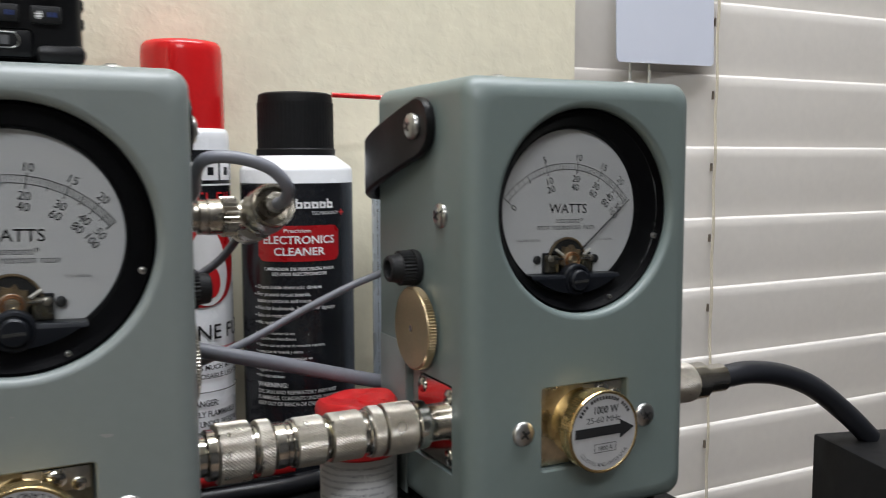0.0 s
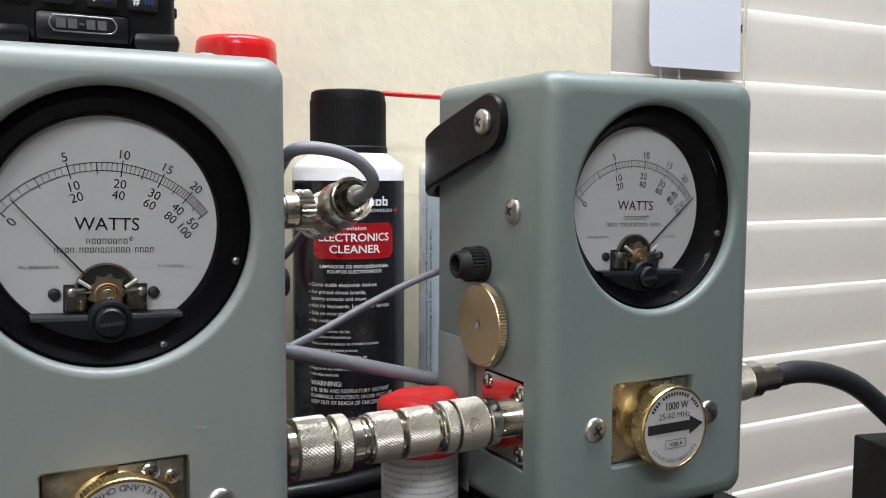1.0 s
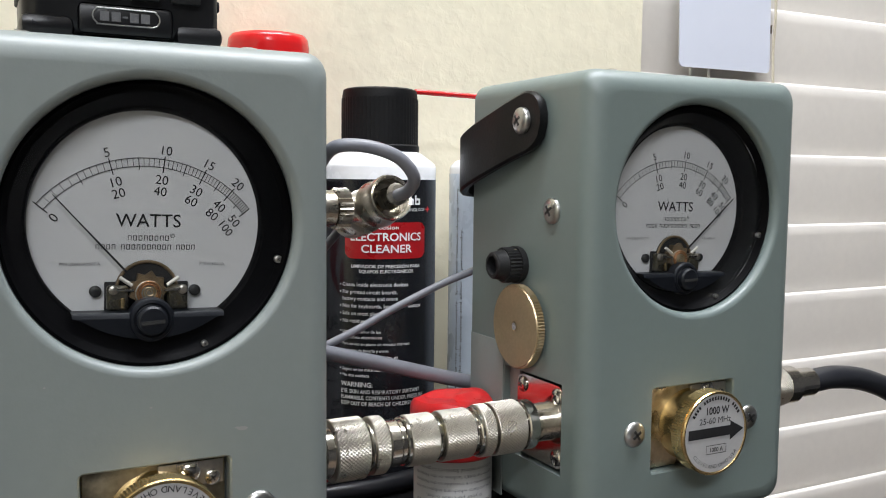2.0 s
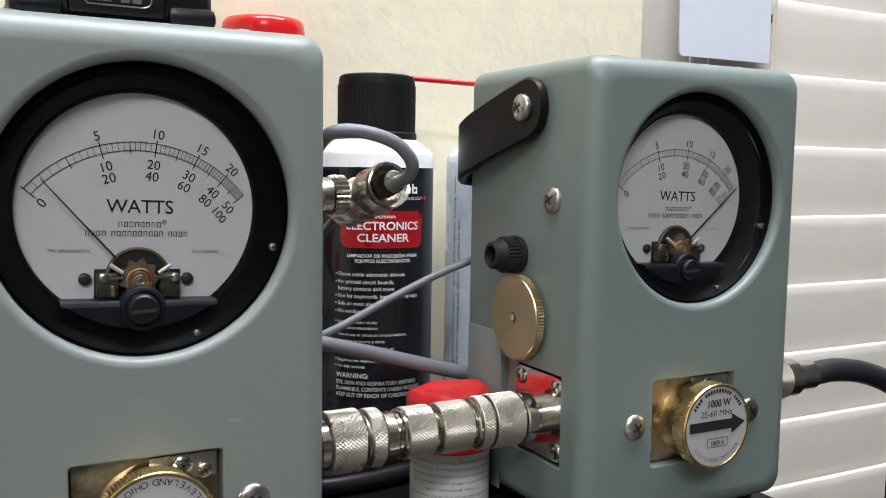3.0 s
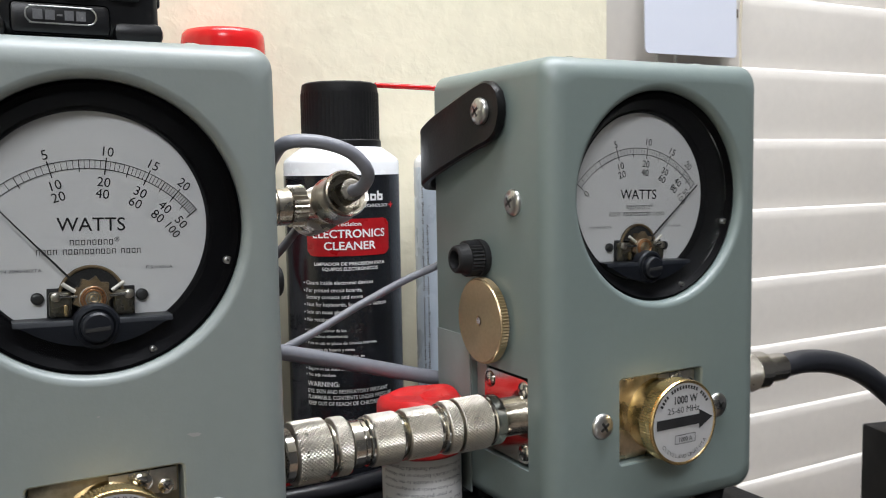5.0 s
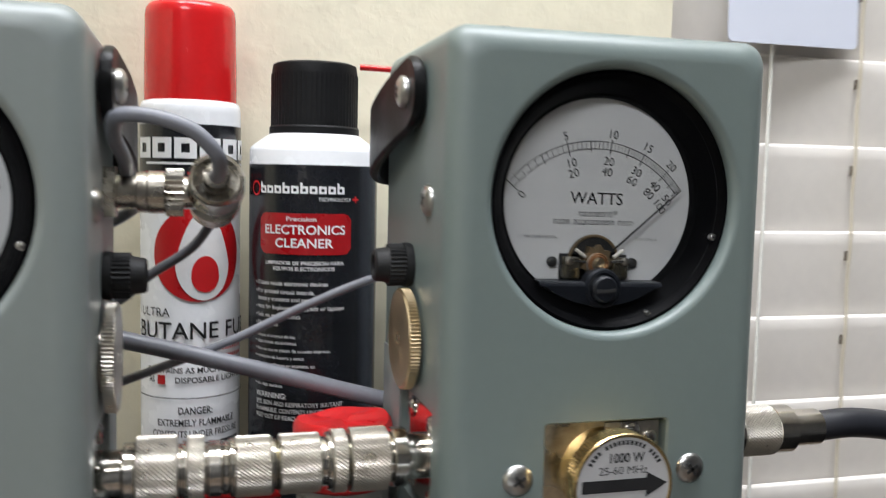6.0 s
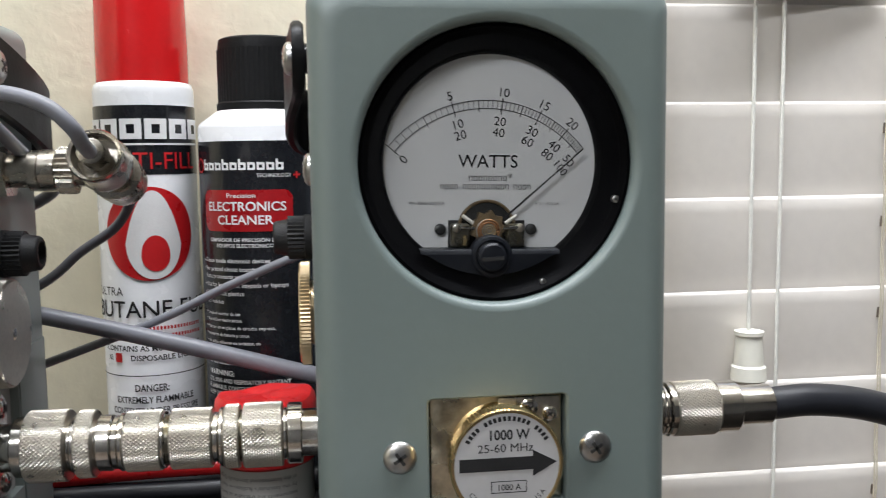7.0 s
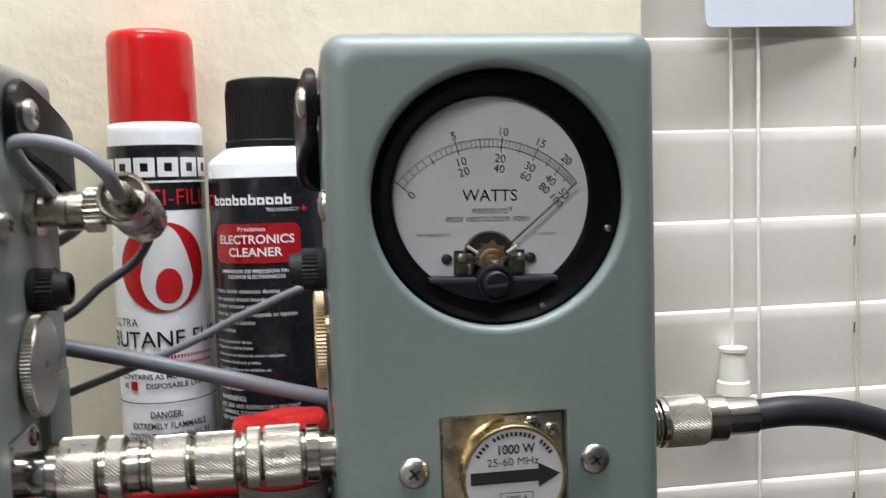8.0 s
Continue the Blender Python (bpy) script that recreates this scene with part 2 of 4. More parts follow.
def lathe(bm, profile, seg=48, m=None, caps=True):
    """Turns (radius, height) pairs round z, then lays the result through m."""
    m = m or Matrix.Identity(4)
    rings = []
    for r, h in profile:
        rings.append([bm.verts.new(m @ Vector((r * math.cos(a), r * math.sin(a), h))) for a in (2 * math.pi * i / seg for i in range(seg))])
    for a, b in zip(rings, rings[1:]):
        for i in range(seg):
            bm.faces.new((a[i], a[(i + 1) % seg], b[(i + 1) % seg], b[i]))
    if caps:
        bm.faces.new(rings[0][::-1])
        bm.faces.new(rings[-1])
    return bm

def at(axis, x, y, z):
    return Matrix.Translation((x, y, z)) @ AX[axis]

def knurl(bm, r, h0, h1, m, seg=96, rows=18, depth=0.00035, diamond=True):
    """A knurled band: diamond points (seg of them around) or straight ribs standing on a cylinder."""
    if diamond:
        seg, rows = seg // 2 * 4, max(8, rows * 2)
    prof = [[] for _ in range(rows + 1)]
    for j in range(rows + 1):
        h = h0 + (h1 - h0) * j / rows
        for i in range(seg):
            if diamond:
                k = (0.6 * (2 - abs((i + j) % 4 - 2)) + 0.4 * (2 - abs((i - j) % 4 - 2))) / 2
                rr = r + depth * (2.0 * k - 1.0) if 0 < j < rows else r - depth
            else:
                rr = r + (depth if i % 2 == 0 else -depth)
            a = 2 * math.pi * i / seg
            prof[j].append(bm.verts.new(m @ Vector((rr * math.cos(a), rr * math.sin(a), h))))
    for a, b in zip(prof, prof[1:]):
        for i in range(seg):
            k = (i + 1) % seg
            bm.faces.new((a[i], a[k], b[k], b[i]))
    bm.faces.new(prof[0][::-1])
    bm.faces.new(prof[-1])
    return bm

def spline(points, steps=10):
    """A smooth curve through the points."""
    p = [Vector(q) for q in points]
    p = [2 * p[0] - p[1]] + p + [2 * p[-1] - p[-2]]
    out = []
    for i in range(1, len(p) - 2):
        a, b, c, d = p[i - 1:i + 3]
        for s in range(steps):
            t = s / steps
            out.append(0.5 * (2 * b + (c - a) * t + (2 * a - 5 * b + 4 * c - d) * t * t + (3 * b - a - 3 * c + d) * t ** 3))
    return out + [p[-2]]

def tube(bm, points, r, seg=16, steps=10):
    pts = spline(points, steps)
    up = Vector((0.13, 0.21, 0.97))
    rings = []
    for i, q in enumerate(pts):
        d = (pts[min(i + 1, len(pts) - 1)] - pts[max(i - 1, 0)]).normalized()
        u = d.cross(up).normalized()
        v = u.cross(d)
        up = v
        rings.append([bm.verts.new(q + r * (math.cos(a) * u + math.sin(a) * v)) for a in (2 * math.pi * k / seg for k in range(seg))])
    for a, b in zip(rings, rings[1:]):
        for k in range(seg):
            bm.faces.new((a[k], a[(k + 1) % seg], b[(k + 1) % seg], b[k]))
    bm.faces.new(rings[0][::-1])
    bm.faces.new(rings[-1])
    return bm

def ribbon(bm, rows, thick):
    """A strap: rows of (centre, half width along z, outward direction)."""
    rings = []
    for c, w, n in rows:
        c, n = Vector(c), Vector(n).normalized() * thick / 2
        rings.append([bm.verts.new(c + n * a + Vector((0, 0, w * b))) for a, b in ((1, 0.92), (1, -0.92), (0.5, -1), (-0.5, -1), (-1, -0.92), (-1, 0.92), (-0.5, 1), (0.5, 1))])
    for a, b in zip(rings, rings[1:]):
        for k in range(8):
            bm.faces.new((a[k], a[(k + 1) % 8], b[(k + 1) % 8], b[k]))
    bm.faces.new(rings[0][::-1])
    bm.faces.new(rings[-1])
    return bm

GLYPHS = {}
def glyphs(text, cap, width=None, bold=0.0, align="CENTER"):
    """The outline of a word as flat points (x, y) and faces, with capitals of the height cap."""
    key = (text, bold, align)
    if key not in GLYPHS:
        cu = bpy.data.curves.new("word", "FONT")
        cu.body, cu.size, cu.align_x, cu.offset, cu.resolution_u = text, 1.0, align, bold, 3
        ob = new("word", cu)
        bpy.context.view_layer.update()
        me = bpy.data.meshes.new_from_object(ob.evaluated_get(bpy.context.evaluated_depsgraph_get()))
        GLYPHS[key] = ([(v.co.x, v.co.y) for v in me.vertices], [tuple(p.vertices) for p in me.polygons])
        bpy.data.meshes.remove(me)
        bpy.data.objects.remove(ob)
        bpy.data.curves.remove(cu)
    pts, faces = GLYPHS[key]
    s = cap / 0.69
    sx = s
    if width:
        xs = [p[0] for p in pts]
        sx = width / (max(xs) - min(xs))
    return [(x * sx, y * s) for x, y in pts], faces

def flat_bar(x0, x1, y0, y1, n=1):
    """A plain bar, cut into n pieces along its length so that it can be bent."""
    pts, faces = [], []
    for i in range(n + 1):
        x = x0 + (x1 - x0) * i / n
        pts += [(x, y0), (x, y1)]
    for i in range(n):
        faces.append((2 * i, 2 * i + 2, 2 * i + 3, 2 * i + 1))
    return pts, faces

def put(bm, shape, to):
    """Lays a flat shape into bm; to maps (x, y) to a place."""
    pts, faces = shape
    vs = [bm.verts.new(to(x, y)) for x, y in pts]
    for f in faces:
        try:
            bm.faces.new([vs[i] for i in f])
        except ValueError:
            pass

def printed(name, shapes, mat, parent, to, label=""):
    bm = bmesh.new()
    for s in shapes:
        put(bm, s, to)
    me = bpy.data.meshes.new(name)
    bm.to_mesh(me)
    bm.free()
    me.materials.append(mat)
    ob = new(name, me)
    ob.parent = parent
    if label:
        tagged(ob, label)
    return ob

def shifted(shape, dx, dy, turn=0.0):
    c, s = math.cos(turn), math.sin(turn)
    return [(x * c - y * s + dx, x * s + y * c + dy) for x, y in shape[0]], shape[1]

def pan_screw(parent, m, r=0.0045, name="screw", mat=None):
    """A domed head with a cross slot: raised bars, darkened for the slot's shade."""
    bm = bmesh.new()
    lathe(bm, [(r, -0.001), (r, 0.0004), (r * 0.95, r * 0.18), (r * 0.78, r * 0.31), (r * 0.45, r * 0.40), (r * 0.1, r * 0.43)], 28, m)
    ob = part(name, bm, mat or M_STEEL, parent)
    bm = bmesh.new()
    for a in (0.6, 0.6 + math.pi / 2):
        t2 = bmesh.new()
        box(t2, -r * 0.44, r * 0.44, -r * 0.10, r * 0.10, r * 0.2, r * 0.445)
        merge(bm, t2, m @ Matrix.Rotation(a, 4, "Z"))
    part("slot", bm, M_SLOTMETAL, ob, smooth=0)
    return ob

# ---- room ----
def slab(name, x0, x1, y0, y1, z0, z1, mat, label, category):
    return tagged(finish(name, box(bmesh.new(), x0, x1, y0, y1, z0, z1), mat, smooth=0), label, category, kind="structure")

WALL_Y, FLOOR_Z = 0.4415, -0.92
slab("floor", -1.7, 1.9, -2.3, 0.6, FLOOR_Z - 0.1, FLOOR_Z, M_FLOOR, "grey-brown vinyl floor of the small workroom", "floor")
slab("ceiling", -1.7, 1.9, -2.3, 0.6, CEIL, CEIL + 0.1, M_CEIL, "off-white painted ceiling", "ceiling")
# added walls, out of view: cream bounces light in, dark grey limits reflections
slab("wall_west", -1.7, -1.6, -2.3, 0.6, FLOOR_Z, CEIL, M_WALL, "unseen side wall, cream to bounce light onto the meters", "wall")
slab("wall_east", 1.8, 1.9, -2.3, 0.6, FLOOR_Z, CEIL, M_ROOM, "unseen side wall, dark grey to keep reflections low", "wall")
slab("wall_south", -1.6, 1.8, -2.3, -2.2, FLOOR_Z, CEIL, M_ROOM, "unseen rear wall, dark grey to keep reflections low", "wall")
# the back wall, with a window opening that the blind covers
WIN_X0, WIN_X1, WIN_Z0, WIN_Z1 = 0.3105, 1.30, -0.30, 0.80
bm = bmesh.new()
for x0, x1, z0, z1 in ((-1.6, WIN_X0, FLOOR_Z, CEIL), (WIN_X1, 1.8, FLOOR_Z, CEIL), (WIN_X0, WIN_X1, FLOOR_Z, WIN_Z0), (WIN_X0, WIN_X1, WIN_Z1, CEIL)):
    box(bm, x0, x1, WALL_Y, 0.6, z0, z1)
tagged(finish("wall_north", bm, M_WALL, smooth=0), "cream wall with rough knocked-down plaster texture", "wall", kind="structure")
win = thing("window_1", (WIN_X0, 0.56, WIN_Z0), "white framed window hidden behind a closed blind", "window", kind="structure")
w, h = WIN_X1 - WIN_X0, WIN_Z1 - WIN_Z0
bm = bmesh.new()
for x0, x1, z0, z1 in ((0, 0.04, 0, h), (w - 0.04, w, 0, h), (0.04, w - 0.04, 0, 0.04), (0.04, w - 0.04, h - 0.04, h)):
    box(bm, x0 + 0.001, x1 - 0.001, -0.02, 0.02, z0 + 0.001, z1 - 0.001)
part("window_frame", bm, M_BELL, win, smooth=0)
part("pane", box(bmesh.new(), 0.041, w - 0.041, -0.002, 0.002, 0.041, h - 0.041), M_GLASS, win, smooth=0)
# unseen board added behind the pane, coloured near black
tagged(finish("backdrop", box(bmesh.new(), 0.2, 1.5, 0.7, 0.71, -0.5, 1.0), M_DARK, smooth=0), "unseen dark board closing off the outside of the window", "backdrop", kind="structure")

# ceiling lamp, and an unseen second fixture added to go with the fill
def ceiling_light(x, y):
    t = thing("ceiling_light", (x, y, CEIL - 0.08), "unseen long white ceiling light with a frosted panel", "lamp", "ceiling lights")
    bm = bmesh.new()
    for x0, x1, y0, y1 in ((-0.61, -0.585, -0.18, 0.18), (0.585, 0.61, -0.18, 0.18), (-0.585, 0.585, -0.18, -0.155), (-0.585, 0.585, 0.155, 0.18)):
        box(bm, x0, x1, y0, y1, 0, 0.08, 0.003)
    part("frame", bm, M_BELL, t)
    part("diffuser", box(bmesh.new(), -0.584, 0.584, -0.154, 0.154, 0.004, 0.02), M_LAMP, t, "glowing frosted panel", 0)
    return t
ceiling_light(LAMP_X, LAMP_Y)
ceiling_light(FILL_X, FILL_Y)

# desk and the cabinet that carries the meters
DESK_Z = -0.19
desk = thing("desk", (0.1, 0.1, FLOOR_Z), "brown laminate work desk against the wall", "desk")
part("desktop", box(bmesh.new(), -1.2, 1.2, -0.33, 0.338, DESK_Z - FLOOR_Z - 0.03, DESK_Z - FLOOR_Z, 0.002), M_DESK, desk)
for x in (-1.15, 1.15):
    for y in (-0.28, 0.31):
        part("leg", box(bmesh.new(), x - 0.025, x + 0.025, y - 0.025, y + 0.025, 0, DESK_Z - FLOOR_Z - 0.03, 0.003), M_BLACK_MATT, desk)
cab = thing("equipment_cabinet", (0.0, 0.33, DESK_Z), "black metal equipment cabinet under the two meters", "cabinet")
part("body", box(bmesh.new(), -0.30, 0.2565, -0.0660, 0.107, 0.012, -DESK_Z, 0.003, 3), M_CABINET, cab)
for x in (-0.27, 0.235):
    for y in (-0.045, 0.088):
        part("foot", lathe(bmesh.new(), [(0.011, 0), (0.013, 0.012)], 20, Matrix.Translation((x, y, 0))), M_BLACK_MATT, cab)
# grey plastic corner guard on the cabinet
part("corner_guard", box(bmesh.new(), 0.235, 0.2585, -0.0685, -0.030, -DESK_Z - 0.03, -DESK_Z - 0.004, 0.0012), M_GUARD, cab, "scuffed grey corner guard")

# ---- the two wattmeters ----
HALF, TALL, DEEP, FIL = 0.0505, 0.167, 0.080, 0.0075
HOLE_X, HOLE_Z, HOLE_R, EL_Z = 0.0008, 0.1179, 0.0385, 0.037

def rounded_rect(hx, z0, z1, r, n=6):
    pts = []
    for cx, cz, a0 in ((hx - r, z1 - r, 0), (-hx + r, z1 - r, 90), (-hx + r, z0 + r, 180), (hx - r, z0 + r, 270)):
        for i in range(n + 1):
            a = radians(a0 + 90 * i / n)
            pts.append((cx + r * math.cos(a), cz + r * math.sin(a)))
    return pts

def bridge(bm, a, b):
    n = len(a)
    for i in range(n):
        bm.faces.new((a[i], a[(i + 1) % n], b[(i + 1) % n], b[i]))

def loop(bm, pts, y):
    return [bm.verts.new((x, y, z)) for x, z in pts]

def housing():
    """The pressed steel case: rounded front edges, a round window and a square opening with rolled lips, and a cut-out in each side."""
    bm = bmesh.new()
    rings = [loop(bm, rounded_rect(HALF, 0, TALL, 0.0065), DEEP), loop(bm, rounded_rect(HALF, 0, TALL, 0.0065), FIL)]
    for i in range(1, 9):
        a = radians(90 * i / 8)
        k = FIL * (1 - math.cos(a))
        rings.append(loop(bm, rounded_rect(HALF - k, k, TALL - k, 0.0065), FIL - FIL * math.sin(a)))
    k = FIL + 0.0002
    rings.append(loop(bm, rounded_rect(HALF - k, k, TALL - k, 0.0060), 0.0))
    for a, b in zip(rings, rings[1:]):
        bridge(bm, a, b)
    bm.faces.new(rings[0][::-1])
    circ = [(math.cos(2 * math.pi * i / 96), math.sin(2 * math.pi * i / 96)) for i in range(96)]
    def round_loop(r, y):
        return loop(bm, [(HOLE_X + r * c, HOLE_Z + r * s) for c, s in circ], y)
    lips = [round_loop(HOLE_R + 0.0026, 0.0)]
    for i in range(6):
        a = radians(90 * i / 5)
        lips.append(round_loop(HOLE_R + 0.0024 - 0.0024 * math.sin(a), 0.0024 - 0.0024 * math.cos(a)))
    lips.append(round_loop(HOLE_R, 0.024))
    for a, b in zip(lips, lips[1:]):
        bridge(bm, a, b)
    bm.faces.new(lips[-1])
    sq = [loop(bm, rounded_rect(0.0203, EL_Z - 0.0163, EL_Z + 0.0163, 0.0016, 3), 0.0),
          loop(bm, rounded_rect(0.0197, EL_Z - 0.0158, EL_Z + 0.0158, 0.0012, 3), 0.0005),
          loop(bm, rounded_rect(0.0197, EL_Z - 0.0158, EL_Z + 0.0158, 0.0012, 3), 0.006)]
    for a, b in zip(sq, sq[1:]):
        bridge(bm, a, b)
    bm.faces.new(sq[-1])
    edges = []
    for ring in (rings[-1], lips[0], sq[0]):
        for i in range(len(ring)):
            edges.append(bm.edges.get((ring[i], ring[(i + 1) % len(ring)])))
    bmesh.ops.triangle_fill(bm, use_beauty=True, use_dissolve=False, edges=edges, normal=(0, -1, 0))
    bmesh.ops.recalc_face_normals(bm, faces=bm.faces)
    me = bpy.data.meshes.new("housing")
    bm.to_mesh(me)
    bm.free()
    base = new("housing_raw", me)
    cut = bmesh.new()
    for s in (-1, 1):
        box(cut, s * HALF - 0.009, s * HALF + 0.009, 0.0135, 0.053, 0.0205, 0.0545)
    cme = bpy.data.meshes.new("cut")
    bmesh.ops.recalc_face_normals(cut, faces=cut.faces)
    cut.to_mesh(cme)
    cut.free()
    cutter = new("cutter", cme)
    mod = base.modifiers.new("side_openings", "BOOLEAN")
    mod.operation, mod.object, mod.solver = "DIFFERENCE", cutter, "EXACT"
    bpy.context.view_layer.update()
    out = bpy.data.meshes.new_from_object(base.evaluated_get(bpy.context.evaluated_depsgraph_get()))
    for o in (base, cutter):
        bpy.data.objects.remove(o)
    out.name = "housing"
    out.materials.clear()
    out.materials.append(M_PAINT)
    out.shade_smooth()
    out.set_sharp_from_angle(angle=radians(32))
    return out

HOUSING = housing()
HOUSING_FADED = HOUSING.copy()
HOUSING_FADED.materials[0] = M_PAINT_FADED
SCALE = ((0, 0), (2.5, 0.200), (5, 0.340), (7.5, 0.459), (10, 0.567), (12.5, 0.662), (15, 0.747), (17.5, 0.823), (20, 0.890), (22.5, 0.948), (25, 1.0))
DIAL_Y, ARC_R, PIV_X, PIV_Z = 0.0135, 0.0369, -0.0006, 0.0990

def dial_angle(v):
    """Angle from upright, to the right, of a value on the 25 scale."""
    f = float(np.interp(v, [a for a, b in SCALE], [b for a, b in SCALE]))
    return radians(-50.45 + 100.9 * f)

def dial(t, needle, dx, tilt):
    """Scale card, movement, pointer, moulded cover and lens behind the round window; the whole dial sits turned by tilt."""
    before = set(t.children)
    M = Matrix.Translation((HOLE_X, 0, HOLE_Z)) @ AX["y"]
    part("bezel", lathe(bmesh.new(), [(HOLE_R - 0.0002, 0.020), (HOLE_R - 0.0002, 0.0036), (0.0374, 0.0032), (0.0368, 0.0042), (0.0352, 0.0064), (0.0332, 0.0090),
                                      (0.0322, 0.0108), (0.0314, 0.0112), (0.0310, 0.0128), (0.0310, 0.020)], 96, M, caps=False), M_BEZEL, t, "black moulded bezel ring")
    card = part("dial_card", lathe(bmesh.new(), [(0.0326, DIAL_Y), (0.0326, DIAL_Y + 0.001)], 64, M), M_DIAL, t, "white printed watt scale", 0)
    X, Y, Z = PIV_X + dx, DIAL_Y, PIV_Z
    to = lambda x, y: (X + x, DIAL_Y - 0.0002, Z + y)
    ink = []
    for r0, r1 in ((ARC_R - 0.00009, ARC_R + 0.00009), (ARC_R - 0.00239, ARC_R - 0.00221)):
        pts, faces, n = [], [], 48
        for i in range(n + 1):
            a = dial_angle(0) + (dial_angle(25) - dial_angle(0)) * i / n
            pts += [(r0 * math.sin(a), r0 * math.cos(a)), (r1 * math.sin(a), r1 * math.cos(a))]
        ink.append((pts, [(2 * i, 2 * i + 2, 2 * i + 3, 2 * i + 1) for i in range(n)]))
    for k in range(51):
        a = dial_angle(k / 2)
        major, mid = k % 10 == 0, k % 5 == 0
        lo, hi = ARC_R - (0.0037 if major else 0.0033 if mid else 0.0023), ARC_R + (0.0009 if major and k < 50 else 0.0)
        wd = 0.00015 if major else 0.00012 if mid else 0.00007
        ink.append(shifted(flat_bar(-wd, wd, lo, hi), 0, 0, -a))
    printed("scale_marks", ink, M_INK, card, to)
    words = []
    def number(text, v, r, cap, width=None):
        a = dial_angle(v)
        words.append(shifted(shifted(glyphs(text, cap, width, 0.0), 0, -cap / 2), r * math.sin(a), r * math.cos(a), -a))
    for v in (5, 10, 15, 20):
        number(str(v), v, ARC_R + 0.0026, 0.0025)
        number(str(v * 2), v, ARC_R - 0.0057, 0.0025)
        number(str(v * 4), v, ARC_R - 0.0089, 0.0025)
    number("0", 0.0, ARC_R - 0.0056, 0.0025)
    number("50", 25, ARC_R - 0.0056, 0.0024, 0.0033)
    number("100", 25, ARC_R - 0.0088, 0.0023, 0.0043)
    words.append(shifted(glyphs("WATTS", 0.0036, 0.0174, 0.004), 0.0004, 0.0178))
    printed("numbers", words, M_INK, card, to)
    # the maker's two lines, as plain open boxes of the size of their characters
    small = []
    def blocks(x, y, cap, counts, step):
        for n in counts:
            for k in range(n):
                w, e = step * 0.68, 0.00018
                small.extend((flat_bar(x, x + e, y, y + cap), flat_bar(x + w - e, x + w, y, y + cap), flat_bar(x + e, x + w - e, y + cap - e, y + cap)))
                if k % 3:
                    small.append(flat_bar(x + e, x + w - e, y, y + e))
                x += step
            x += step * 0.75
    blocks(-0.0052, 0.0140, 0.0014, (8,), 0.00143)
    small.append(shifted(glyphs("\u00ae", 0.0012), 0.0068, 0.0148))
    blocks(-0.0135, 0.0115, 0.0014, (4, 10, 4), 0.00138)
    printed("maker_lines", small, M_INK, card, to, "two lines of small dark marks")
    for text, x, wd in (("PN 2080-002TA", -0.0174, 0.0104), ("F.S.=30UA", 0.0180, 0.0072)):
        printed("part_number_line", [shifted(glyphs(text, 0.0009, wd), x, 0.0070)], M_GREY_INK, card, to)
    # movement opening as a plate darkened like unlit depth; coil, bridge and balance arms
    bm = bmesh.new()
    lathe(bm, [(0.0086, 0), (0.0086, 0.0005)], 40, at("-y", X, Y - 0.0002, Z))
    box(bm, X - 0.0112, X + 0.0112, Y - 0.0007, Y - 0.0002, Z - 0.0056, Z + 0.0026, 0.0002)
    mv = part("movement", bm, M_DARK, t, "open movement over a plate darkened for the unlit opening")
    ring = [(X + 0.0082 * math.cos(a), Y - 0.0009, Z + 0.0082 * math.sin(a)) for a in (radians(12 + 13 * k) for k in range(13))]
    part("arch_edge", tube(bmesh.new(), ring, 0.00045, 8, 3), M_BRONZE, mv, "dull brass arch behind the cut-out")
    for s in (-1, 1):
        xc = X + s * 0.0080
        part("magnet_pole", box(bmesh.new(), xc - 0.0028, xc + 0.0028, Y - 0.0034, Y - 0.0008, Z - 0.0050, Z + 0.0018, 0.0009, 3), M_POLE, mv, "dark iron pole piece")
        part("clamp_pin", tube(bmesh.new(), [(X + s * 0.0040, Y - 0.0044, Z + 0.0006), (X + s * 0.0090, Y - 0.0040, Z + 0.0008)], 0.00045, 10, 3), M_CHROME, mv)
        part("clamp_knob", lathe(bmesh.new(), [(0.0013, 0.0), (0.0012, 0.0008), (0.0006, 0.0011)], 18, at("-y", X + s * 0.0092, Y - 0.0034, Z + 0.0006)), M_NICKEL, mv)
        part("balance_arm", tube(bmesh.new(), [(X + s * 0.0046, Y - 0.0050, Z + 0.0020), (X + s * 0.0078, Y - 0.0048, Z + 0.0042)], 0.00055, 10, 3), M_ARM, mv, "pale balance arm")
    part("brass_tab", box(bmesh.new(), X - 0.0074, X - 0.0062, Y - 0.0046, Y - 0.0036, Z - 0.0046, Z - 0.0014, 0.0003), M_GOLD, mv)
    bm = bmesh.new()
    knurl(bm, 0.0048, 0.0006, 0.0030, at("-y", X, Y - 0.0006, Z + 0.0004), 18, 1, 0.0006, False)
    part("rotor", bm, M_BRONZE, mv, "toothed brown rotor", 20)
    part("bridge_plate", lathe(bmesh.new(), [(0.0036, 0.0030), (0.0036, 0.0034), (0.0030, 0.0036)], 28, at("-y", X, Y - 0.0006, Z - 0.0004)), M_NICKEL, mv, "pale bridge plate")
    for rr in (0.0031, 0.0024):
        part("coil", tube(bmesh.new(), [(X + rr * math.cos(a), Y - 0.0046, Z - 0.0002 + rr * math.sin(a)) for a in (k * math.pi / 4 for k in range(9))], 0.00032, 8, 6), M_COPPER, mv, "copper wire coil")
